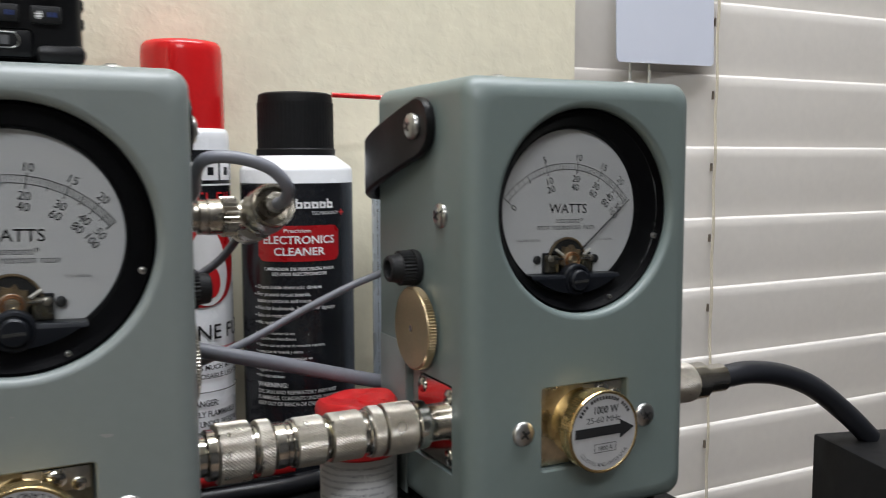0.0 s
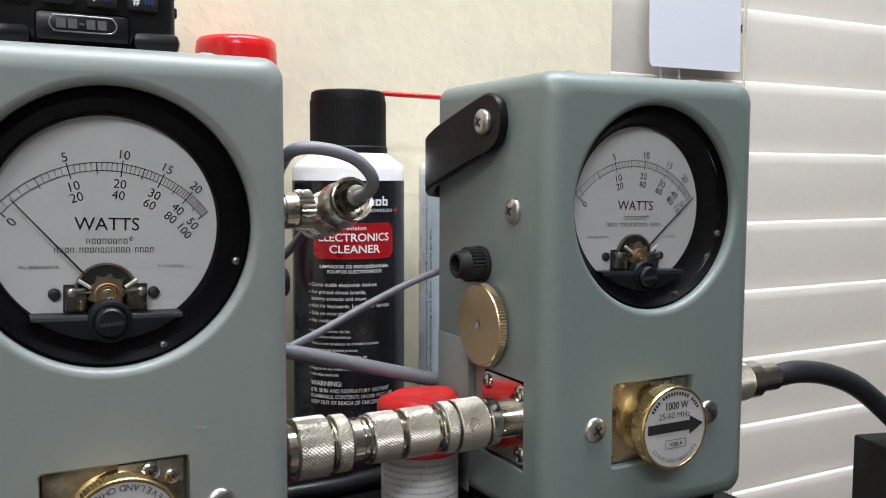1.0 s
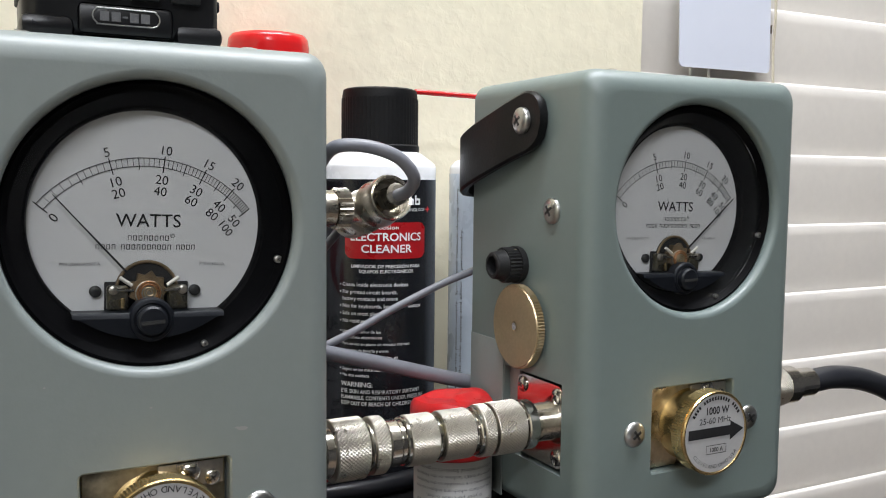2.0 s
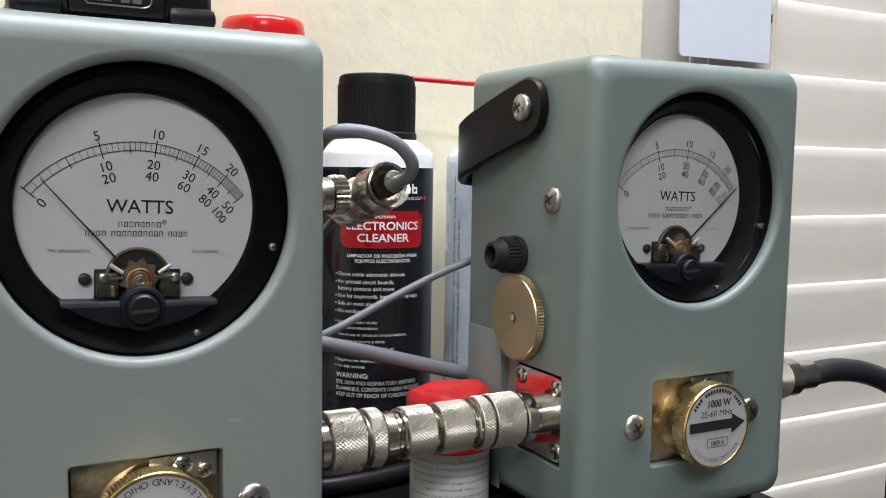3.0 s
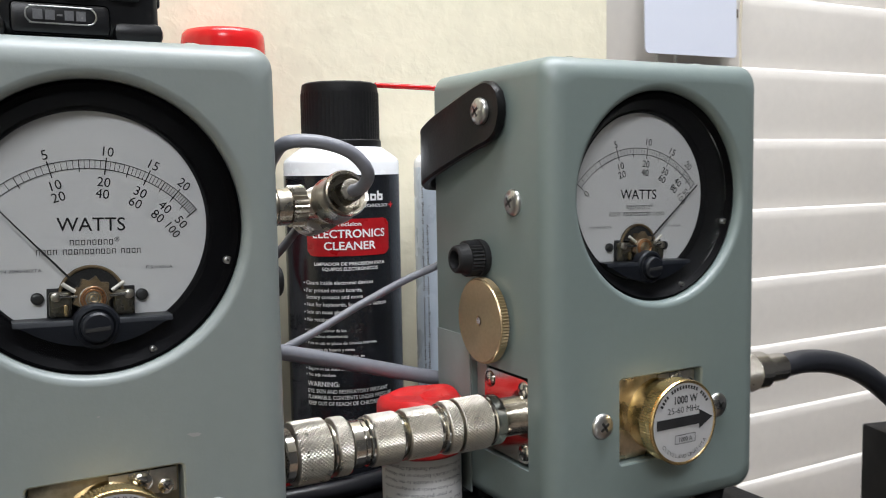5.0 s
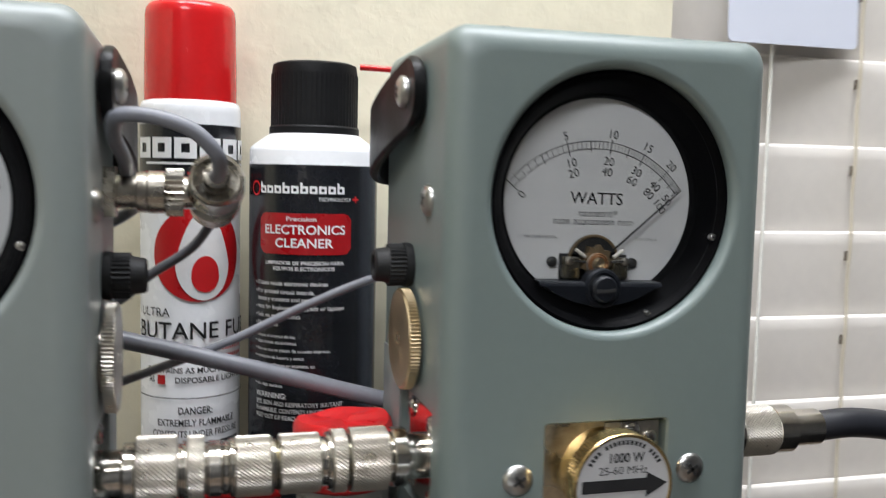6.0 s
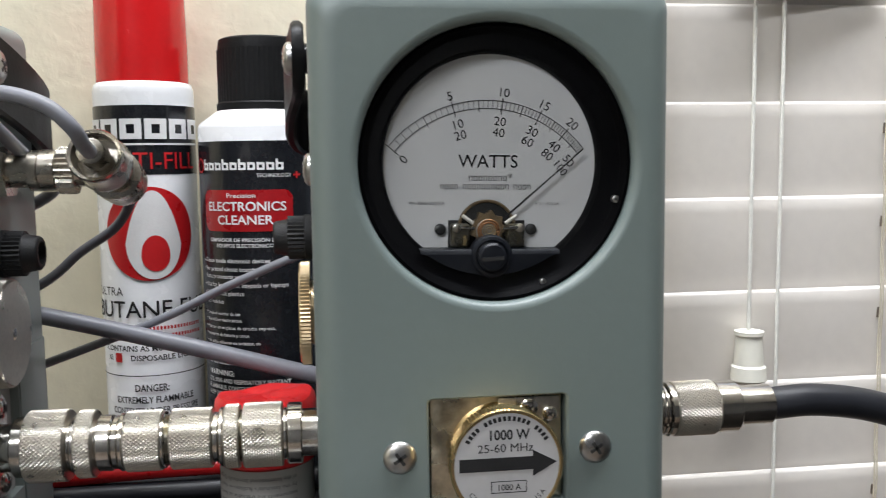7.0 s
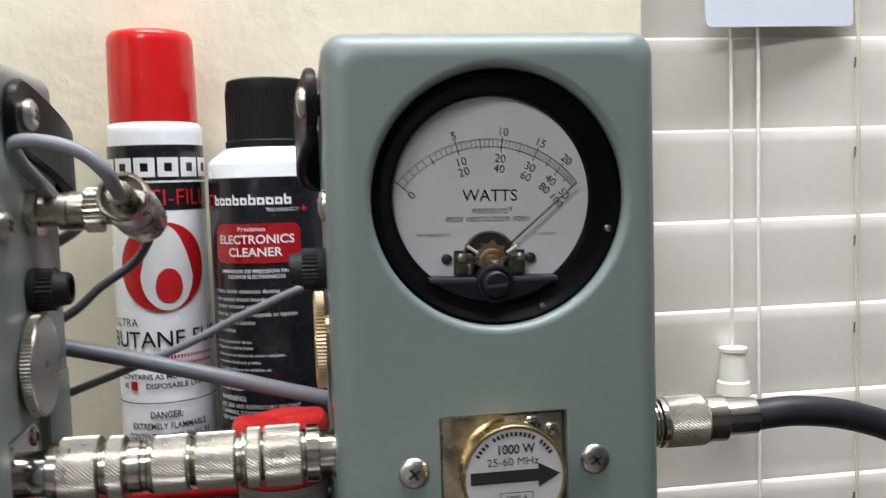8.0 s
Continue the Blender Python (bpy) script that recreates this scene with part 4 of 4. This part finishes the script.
# electronics cleaner
can = thing("spray_can", (0.1277, 0.4044, 0.0), "black and white electronics cleaner spray can with black cap", "spray can", "spray cans")
R0 = 0.0260
part("body", lathe(bmesh.new(), [(0.0240, 0.0008), (0.0256, 0.0), (0.0259, 0.0012), (0.0260, 0.0032), (0.0260, 0.1388), (0.0256, 0.1402), (0.0244, 0.1414), (0.0192, 0.1452), (0.0180, 0.1460), (0.0172, 0.1475)], 72), M_CANWHITE, can, "white lacquered shoulder", 50)
bm = bmesh.new()
lathe(bm, [(0.0182, 0.1458), (0.0182, 0.1486), (0.0177, 0.1492)], 72)
knurl(bm, 0.0175, 0.1492, 0.1700, Matrix.Identity(4), 120, 1, 0.00012, False)
lathe(bm, [(0.01735, 0.1490), (0.0172, 0.1715), (0.0168, 0.1738), (0.0155, 0.1745), (0.0152, 0.1735)], 72)
part("cap", bm, M_BOX, can, "black plastic cap", 30)
# lowest strip covers the white base, black in place of the shadow there
lab = part("label", band(R0 + 0.0001, 0.0004, 0.1335), M_CANBLACK, can, "black printed label, carried down over the shadowed base")
TH = -16
pts, n = [], 24
for i in range(n + 1):
    u = -0.0195 + 0.039 * i / n
    k = max(0, abs(u) - 0.0175) * 1.2
    pts += [(u, 0.0988 + k), (u, 0.1148 - k)]
printed("badge", [(pts, [(2 * i, 2 * i + 2, 2 * i + 3, 2 * i + 1) for i in range(n)])], M_DARKRED_INK, lab, round_to(R0 + 0.0003, TH), "red badge")
white, r2 = [], R0 + 0.0005
def line(text, x, z, cap, width=None, align="CENTER", bold=0.0, into=None):
    (white if into is None else into).append(shifted(glyphs(text, cap, width, bold, align), x, z))
line("Precision", -0.0008, 0.1118, 0.0017, 0.0118, bold=0.01)
line("ELECTRONICS", 0.0, 0.1068, 0.0034, 0.0334, bold=0.018)
line("CLEANER", 0.0, 0.1016, 0.0034, 0.0233, bold=0.018)
line("LIMPIADOR DE PRECISIÓN PARA", 0.0, 0.0948, 0.0014, 0.0325, bold=0.012)
line("EQUIPOS ELECTRÓNICOS", 0.0, 0.0926, 0.0014, 0.0250, bold=0.012)
line("TECHNOLOGY", 0.0125, 0.1196, 0.0014, 0.0135)
z = 0.0866
for text, gap in (("Cleans inside electronic devices", 0.0033), ("For printed circuit boards,", 0.0029), ("battery contacts and more", 0.0033), ("Not for keyboards, keypads or laptops", 0.0033), ("Safe on most plastics", 0.0033), ("No residue", 0.0046),
                  ("Limpia el interior de los", 0.0025), ("dispositivos electrónicos", 0.0030), ("Para su uso en placas de circuito impreso,", 0.0029), ("contactos de batería y otros", 0.0030), ("No debe utilizarse en teclados, en", 0.0027), ("computadoras portátiles", 0.0028), ("Seguro en los materiales", 0.0027), ("No deja residuos", 0.0036)):
    if not text.startswith("battery"):
        white.append(flat_bar(-0.0222, -0.0216, z + 0.0004, z + 0.0010))
    line(text, -0.0208, z, 0.00165 if z > 0.068 else 0.0013, align="LEFT", bold=0.008)
    z -= gap
line("WARNING:", -0.0215, 0.0418, 0.0021, align="LEFT", bold=0.015)
line("EYE, SKIN AND RESPIRATORY IRRITANT", -0.0215, 0.0388, 0.0017, 0.038, "LEFT", 0.01)
line("FLAMMABLE, CONTENTS UNDER PRESSURE", -0.0215, 0.0361, 0.0017, 0.040, "LEFT", 0.01)
line("KEEP OUT OF REACH OF CHILDREN", -0.0215, 0.0334, 0.0017, 0.034, "LEFT", 0.01)
printed("lettering", white, M_WHITE_INK, lab, round_to(r2, TH), "white printed lettering")
brand = []
for i in range(10):
    x, h, e = -0.0192 + 0.0036 * i, 0.0042 if i in (0, 3, 5, 9) else 0.0030, 0.0009
    brand.append([flat_bar(x, x + e, 0.1224, 0.1224 + h), flat_bar(x + 0.0030 - e, x + 0.0030, 0.1224, 0.1252), flat_bar(x + e, x + 0.0030 - e, 0.1244, 0.1253), flat_bar(x + e, x + 0.0030 - e, 0.1224, 0.1232)])
for sh in brand:
    printed("brand_mark", sh, M_WHITE_INK, lab, round_to(r2, TH))
red = [flat_bar(0.0200, 0.0230, 0.1200, 0.1207), flat_bar(0.02115, 0.02185, 0.1190, 0.1217)]
ringp = [(-0.0226 + rr * math.cos(a), 0.1242 + rr * math.sin(a)) for a in (2 * math.pi * i / 20 for i in range(20)) for rr in (0.0030, 0.0022)]
red.append((ringp, [(2 * i, (2 * i + 2) % 40, (2 * i + 3) % 40, 2 * i + 1) for i in range(20)]))
for sh in (red[:2], red[2:]):
    printed("red_mark", sh, M_RED_INK, lab, round_to(r2, TH))

# lighter fuel
fuel = thing("fuel_can", (0.0788, 0.4160, 0.0), "white butane fuel can with tall red cap and flame emblem", "fuel can", "spray cans")
R1 = 0.0199
part("body", lathe(bmesh.new(), [(0.0185, 0.0006), (0.0199, 0.0), (0.0203, 0.0014), (0.0199, 0.0028), (0.0199, 0.1530), (0.0197, 0.1555), (0.0190, 0.1575), (0.0178, 0.1580)], 64), M_CANWHITE, fuel, "white lacquered can", 50)
part("cap", lathe(bmesh.new(), [(0.0182, 0.1580), (0.0182, 0.1700), (0.0178, 0.1915), (0.0174, 0.1945), (0.0162, 0.1962), (0.0145, 0.1966), (0.0140, 0.1955)], 64), M_RED, fuel, "glossy red plastic cap", 50)
blk = part("black_band", band(R1 + 0.0001, 0.1210, 0.1483), M_CANBLACK, fuel, "black printed band")
TH1 = 8
rt = round_to(R1 + 0.0004, TH1)
s = []
for i, x in enumerate((-0.0285, -0.0188, -0.0091, 0.0006, 0.0103, 0.0200)):
    x1 = x + 0.0086
    s += [flat_bar(x, x + 0.0027, 0.1350, 0.1430, 2), flat_bar(x1 - 0.0027, x1, 0.1350, 0.1430, 2), flat_bar(x + 0.0027, x1 - 0.0027, 0.1408, 0.1430, 2), flat_bar(x + 0.0027, x1 - 0.0027, 0.1350, 0.1372, 2)]
s.append(flat_bar(-0.0225, 0.0280, 0.1326, 0.1334, 24))
for k in range(0, len(s), 4):
    printed("brand_mark", s[k:k + 4], M_WHITE_INK, blk, rt)
printed("lettering", [shifted(glyphs("MULTI-FILL", 0.0066, 0.046), 0.0, 0.1232)], M_RED_INK, blk, rt, "red lettering")
emb = []
cz, er = 0.0975, 0.0188
def disc_rows(shape_lo_hi, n):
    p = []
    for i in range(n + 1):
        x, lo, hi = shape_lo_hi(i / n)
        p += [(x, lo), (x, hi)]
    return p, [(2 * i, 2 * i + 2, 2 * i + 3, 2 * i + 1) for i in range(n)]
emb.append(disc_rows(lambda u: (er * -math.cos(math.pi * u), cz - er * math.sin(math.pi * u), cz + er * math.sin(math.pi * u)), 40))
em = printed("emblem", emb, M_RED_INK, fuel, round_to(R1 + 0.0003, TH1 + 2), "red round flame emblem")
wh = disc_rows(lambda u: (0.0112 * -math.cos(math.pi * u) + 0.0016, cz - 0.0182 + 0.0150 * (1 - math.sin(math.pi * u)), cz - 0.0045 + (0.0218 * math.sin(math.pi * u) ** 1.7)), 36)
printed("white_flame", [wh], M_WHITE_INK, em, round_to(R1 + 0.0005, TH1 + 2), "white flame shape")
drop = disc_rows(lambda u: (0.0056 * -math.cos(math.pi * u) + 0.0022, cz - 0.0088 - 0.0062 * math.sin(math.pi * u), cz - 0.0088 + 0.0082 * math.sin(math.pi * u) ** 0.9), 24)
printed("red_drop", [drop], M_RED_INK, em, round_to(R1 + 0.0007, TH1 + 2), "red drop shape")
k1, k2 = [], []
line("ULTRA", -0.0262, 0.0728, 0.0034, align="LEFT", into=k1)
line("BUTANE FUEL", 0.0020, 0.0640, 0.0066, 0.0600, bold=0.006, into=k1)
k1.append(flat_bar(-0.0300, 0.0300, 0.0400, 0.0404, 30))
line("CONTAINS AS MUCH BUTANE", 0.0, 0.0503, 0.0022, 0.0440, bold=0.02, into=k1)
line("AS", -0.0195, 0.0464, 0.0022, 0.0030, bold=0.02, into=k1)
line("DISPOSABLE LIGHTERS", 0.0075, 0.0464, 0.0022, 0.0330, bold=0.02, into=k1)
line("DANGER:", -0.0010, 0.0338, 0.0028, 0.0135, bold=0.02, into=k1)
line("EXTREMELY FLAMMABLE", 0.0, 0.0290, 0.0026, 0.0330, bold=0.02, into=k1)
line("CONTENTS UNDER PRESSURE", 0.0, 0.0245, 0.0026, 0.0380, bold=0.02, into=k1)
for i in range(4):
    k1.append(flat_bar(-0.020, 0.020 - 0.004 * (i % 2), 0.0205 - 0.0036 * i, 0.0222 - 0.0036 * i, 16))
printed("lettering", k1, M_INK, fuel, rt, "black printed lettering")
k2 += [flat_bar(-0.0010 + 0.0014 * i, -0.0001 + 0.0014 * i, 0.0588, 0.0602) for i in range(17)] + [flat_bar(0.0035 + 0.0014 * i, 0.0044 + 0.0014 * i, 0.0556, 0.0570) for i in range(14)] + [flat_bar(-0.0165, -0.0130, 0.0456, 0.0494, 3)]
printed("red_lettering", k2, M_RED_INK, fuel, rt, "small red printed lines")

# third can behind the second meter, with its red straw
third = thing("duster_can", (0.1935, 0.4040, 0.0), "pale blue and white spray can with a red straw", "spray can", "spray cans")
part("body", lathe(bmesh.new(), [(0.0240, 0.0008), (0.0260, 0.0), (0.0264, 0.0016), (0.0260, 0.0032), (0.0260, 0.1385), (0.0256, 0.1402), (0.0235, 0.1425), (0.0180, 0.1445), (0.0120, 0.1455), (0.0110, 0.1520)], 64), M_CANWHITE, third, "", 50)
lab3 = part("label", band(R0 + 0.0001, 0.0060, 0.1365), M_CANBLUE, third, "pale blue printed label")
part("nozzle", lathe(bmesh.new(), [(0.0060, 0.1520), (0.0060, 0.1790), (0.0050, 0.1800)], 28), M_BLACK, third, "black spray nozzle")
part("straw", tube(bmesh.new(), [(-0.0468, 0.0030, 0.1748), (-0.02, 0.0012, 0.1741), (-0.0035, 0.0, 0.1738)], 0.00125, 12, 8), M_RED, third, "thin red plastic straw")
s3 = []
side_text = ("before connecting the power supply. Spray will reduce drying time.", "Keep the can upright while spraying and allow all parts to dry.")
for i, text in enumerate(side_text):
    g = glyphs(text, 0.0016, 0.120 - 0.02 * i, 0.0, "LEFT")
    s3.append(([(-y + 0.0035 * i, x + 0.010) for x, y in g[0]], g[1]))
printed("lettering", s3, M_INK, lab3, round_to(R0 + 0.0004, -83), "small dark lettering running upwards")

# ---- element tube with red vinyl cap ----
tubeob = thing("element_tube", (0.1297, 0.3335, 0.0), "white labelled tube with a red vinyl cap", "tube")
part("body", lathe(bmesh.new(), [(0.0150, 0.0), (0.0158, 0.0006), (0.0158, 0.0275)], 56), M_TUBE, tubeob, "white paper label")
bm = bmesh.new()
lathe(bm, [(0.0163, 0.0250), (0.0170, 0.0258), (0.0172, 0.0425), (0.0168, 0.0450), (0.0155, 0.0466), (0.0125, 0.0470), (0.0112, 0.0463), (0.002, 0.0461)], 56)
for v in bm.verts:
    a = math.atan2(v.co.y, v.co.x)
    if v.co.z > 0.037:
        v.co.z += 0.0009 * math.sin(2 * a + 0.6) + 0.0004 * math.sin(5 * a)
        v.co.x *= 1 + 0.02 * math.sin(3 * a)
part("cap", bm, M_RED_VINYL, tubeob, "red soft vinyl cap", 40)
lines = ("of the International Standard's Organization", "by the Institute's facilities or the National", "instruments are traceable to the National", "and products which are subject to the", "in your purchase order.", "ances furnished on this order have been", "To Whom It May Concern,", "Certificate of Compliance")
t8 = []
for i, text in enumerate(lines):
    g = glyphs(text, 0.0014 if i < 7 else 0.0018, min(0.036, 0.00105 * len(text) if i < 7 else 0.030))
    t8.append(([(-x, 0.0225 - 0.00270 * i - y) for x, y in g[0]], g[1]))
printed("lettering", t8, M_GREY_INK, tubeob, round_to(0.0160, -25), "upside-down grey lettering")

# red-handled tool lying behind the connectors
tool = thing("hand_tool", (0.070, 0.345, 0.0), "red-handled tool lying beside a black cable", "tool")
part("grip", tube(bmesh.new(), [(-0.060, 0.0195, 0.0058), (-0.022, 0.0190, 0.0104), (0.012, 0.0185, 0.0124), (0.0410, 0.0180, 0.0130)], 0.0036, 20, 8), M_RED_VINYL, tool, "red dipped grip")
part("shaft", tube(bmesh.new(), [(-0.14, 0.021, 0.0030), (-0.09, 0.020, 0.0038), (-0.058, 0.0195, 0.0058)], 0.0028, 12, 4), M_STEEL, tool)
tagged(finish("black_cable", tube(bmesh.new(), [(-0.060, 0.3580, 0.0042), (0.020, 0.3600, 0.0042), (0.070, 0.3620, 0.0042), (0.108, 0.3620, 0.0042), (0.150, 0.3680, 0.0042), (0.200, 0.3700, 0.0042)], 0.0042, 16, 10), M_COAX), "black cable lying on the cabinet behind the meters", "cable")

# white cap standing in front of the meters
cup = thing("bottle", (0.1562, 0.228, DESK_Z), "white plastic bottle standing on the desk", "bottle")
TOP = 0.0276 - DESK_Z
part("body", lathe(bmesh.new(), [(0.024, 0.001), (0.026, 0.0), (0.0265, 0.004), (0.0265, 0.125), (0.025, 0.140), (0.018, 0.158), (0.0105, 0.168), (0.0100, TOP - 0.027)], 48), M_CANWHITE, cup, "", 50)
capo = part("cap", lathe(bmesh.new(), [(0.0105, TOP - 0.0284), (0.0112, TOP - 0.0280), (0.0112, TOP - 0.0022), (0.0107, TOP - 0.0006), (0.0095, TOP), (0.002, TOP + 0.0001)], 48), M_CANWHITE, cup, "white ribbed cap")
part("ribs", knurl(bmesh.new(), 0.0114, TOP - 0.026, TOP - 0.004, Matrix.Identity(4), 90, 1, 0.0002, False), M_CANWHITE, capo, "", 20)

# ---- handheld radio on the first meter ----
rad = thing("handheld_radio", (0.0004, 0.302, M1Z + TALL), "black handheld radio with keypad standing on the meter", "radio")
bm = bmesh.new()
box(bm, -0.0262, 0.0262, -0.015, 0.016, 0.0018, 0.112, 0.0045, 3)
part("body", bm, M_BLACK, rad)
for x in (-0.0200, 0.0200):
    bm = bmesh.new()
    box(bm, x - 0.0068, x + 0.0068, -0.0162, 0.010, 0.0010, 0.0068, 0.0022)
    box(bm, x - 0.0035, x + 0.0035, -0.012, 0.004, 0.0, 0.0030, 0.0008)
    part("corner_guard", bm, M_BLACK, rad)
plate = part("name_plate", box(bmesh.new(), -0.0125, 0.0125, -0.0166, -0.0145, 0.0022, 0.0106, 0.0016), M_BLACK, rad)
rim = [(sx * 0.0066 + 0.0022 * math.cos(a), 0.0072 + 0.0022 * math.sin(a)) for sx, a0 in ((1, -90), (-1, 90)) for a in (radians(a0 + 30 * k) for k in range(7))]
part("badge_rim", tube(bmesh.new(), [(x, -0.0167, z) for x, z in rim + rim[:1]], 0.00022, 6, 3), M_STEEL, plate, "thin bright badge rim")
ro = lambda x, y: (x, -0.0168, y)
for x0, x1, z0, z1 in ((-0.0070, -0.0046, 0, 1), (-0.0040, -0.0016, 0, 1), (-0.0011, 0.0003, 0.4, 0.6), (0.0008, 0.0031, 0, 1), (0.0037, 0.0061, 0, 1)):
    printed("model_mark", [flat_bar(x0, x1, 0.0059 + 0.0026 * z0, 0.0059 + 0.0026 * z1)], M_DIM_INK, plate, ro)
for row, keys in enumerate(("789#", "4560", "123*")):
    for col, ch in enumerate(keys):
        kx, kz = -0.0175 + 0.0112 * col, 0.0148 + 0.0084 * row
        k = part("key", box(bmesh.new(), kx - 0.0042, kx + 0.0042, -0.0172, -0.0148, kz - 0.0026, kz + 0.0026, 0.0008), M_BLACK_MATT, rad)
        kt = lambda x, y: (kx + x, -0.0174, kz + y)
        printed("legend", [shifted(glyphs(ch, 0.0021, None, 0.02), -0.0019, -0.0010)], M_WHITE_INK, k, kt)
        printed("blue_legend", [flat_bar(0.0004 + 0.0009 * q, 0.0010 + 0.0009 * q, -0.0007, 0.0007) for q in range(3)], M_BLUE_INK, k, kt)
for s in (-1, 1):
    bm = bmesh.new()
    for i in range(8):
        box(bm, s * 0.0263 - 0.0006, s * 0.0263 + 0.0006, -0.011, 0.012, 0.012 + 0.0055 * i, 0.0150 + 0.0055 * i, 0.0005)
    part("grip_rib", bm, M_BLACK_MATT, rad)
part("antenna", lathe(bmesh.new(), [(0.0060, 0.112), (0.0055, 0.125), (0.0042, 0.20), (0.0035, 0.25)], 20, Matrix.Translation((0.017, 0.002, 0))), M_BLACK_MATT, rad)
part("knob", knurl(bmesh.new(), 0.0055, 0.112, 0.122, Matrix.Translation((-0.014, 0.002, 0)), 30, 1, 0.0002, False), M_BLACK_MATT, rad, "", 20)

# ---- window blind, card and cords ----
SL_Y, PITCH, Z_REF = 0.4735, 0.0494, 0.2023
BX0, BX1 = 0.3130, 1.29
blind = thing("window_blind", (BX0, SL_Y, Z_REF), "closed white horizontal slat blind", "blind")
bm = bmesh.new()
prof = []
for i in range(9):
    u = i / 8
    prof.append((0.0026 - 0.0052 * u - 0.0004 * math.sin(math.pi * u), -0.0525 + 0.0508 * u))
yt = prof[-1][0]
ringpts = prof + [(yt + 0.0004, -0.0007), (yt + 0.0014, 0.0002), (yt + 0.0026, 0.0002)] + [(y + 0.0028, z) for y, z in prof[::-1]]
a = [bm.verts.new((0, y, z)) for y, z in ringpts]
b = [bm.verts.new((BX1 - BX0, y, z)) for y, z in ringpts]
bridge(bm, a, b)
bm.faces.new(a)
bm.faces.new(b)
first = part("slat", bm, M_SLAT, blind, "", 40)
# bar proud of the slat, coloured like the shade inside a slot
SLOT = box(bmesh.new(), 0.1335, 0.1344, -0.0034, 0.0, -0.0168, -0.0112)
slot = part("route_slot", SLOT, M_SLOT, first, "", 0)
for k in range(-8, 11):
    if k == 0:
        continue
    o = first.copy()
    scene.collection.objects.link(o)
    o.parent = blind
    o.location = (0, 0, PITCH * k)
    q = slot.copy()
    scene.collection.objects.link(q)
    q.parent = o
for dx in (0.1306, 0.1320):
    part("ladder_cord", tube(bmesh.new(), [(dx, -0.0090 + 0.0012 * (i % 2), -0.40 + 0.0247 * i) for i in range(36)], 0.00045, 8, 3), M_LADDER, blind, "thin ladder cord")
part("head_rail", box(bmesh.new(), 0, BX1 - BX0, -0.012, 0.011, 0.51, 0.56, 0.003), M_SLAT, blind)
part("bottom_rail", box(bmesh.new(), 0, BX1 - BX0, -0.008, 0.008, -0.475, -0.455, 0.003), M_SLAT, blind)

def cord(x, z0, label):
    return part("pull_cord", tube(bmesh.new(), [(x - BX0, -0.0095, z0 - Z_REF), (x - BX0 + 0.0006, -0.0095, 0.1), (x - BX0, -0.0095, 0.3), (x - BX0, -0.0095, 0.52)], 0.0010, 10, 10), M_CORD, blind, label)
cord(0.3692, 0.0345, "white pull cord with tassel")
cord(0.3846, -0.18, "white pull cord")
part("tassel", lathe(bmesh.new(), [(0.0086, 0.0), (0.0094, 0.0008), (0.0088, 0.0075), (0.0077, 0.0085), (0.0067, 0.0235), (0.0075, 0.0244), (0.0075, 0.0262), (0.0050, 0.0268)], 36,
                   Matrix.Translation((0.3696 - BX0, -0.0095, 0.0080 - Z_REF))), M_BELL, blind, "ivory plastic cord tassel")

card = thing("white_card", (0.3962, 0.4600, 0.2060), "blank white plastic card hanging on the blind cord", "card")
card.rotation_euler = (0, radians(-1.5), radians(8))
bm = bmesh.new()
pts = rounded_rect(0.0462, 0.0, 0.112, 0.0035, 5)
f, b = loop(bm, pts, -0.0004), loop(bm, pts, 0.0004)
bridge(bm, f, b)
slo = rounded_rect(0.0075, 0.0785, 0.0835, 0.0022, 4)
sf, sb = loop(bm, slo, -0.0004), loop(bm, slo, 0.0004)
bridge(bm, sf, sb)
for o, i_ in ((f, sf), (b, sb)):
    edges = [bm.edges.get((q[k], q[(k + 1) % len(q)])) for q in (o, i_) for k in range(len(q))]
    bmesh.ops.triangle_fill(bm, use_beauty=True, use_dissolve=False, edges=edges, normal=(0, 1, 0))
part("card", bm, M_CARD, card, "", 30)
rim = [(x, -0.0005, z) for x, z in slo]
part("slot_rim", tube(bmesh.new(), rim + rim[:1], 0.00025, 6, 2), M_GREY_INK, card, "thin grey edge of the punched slot")
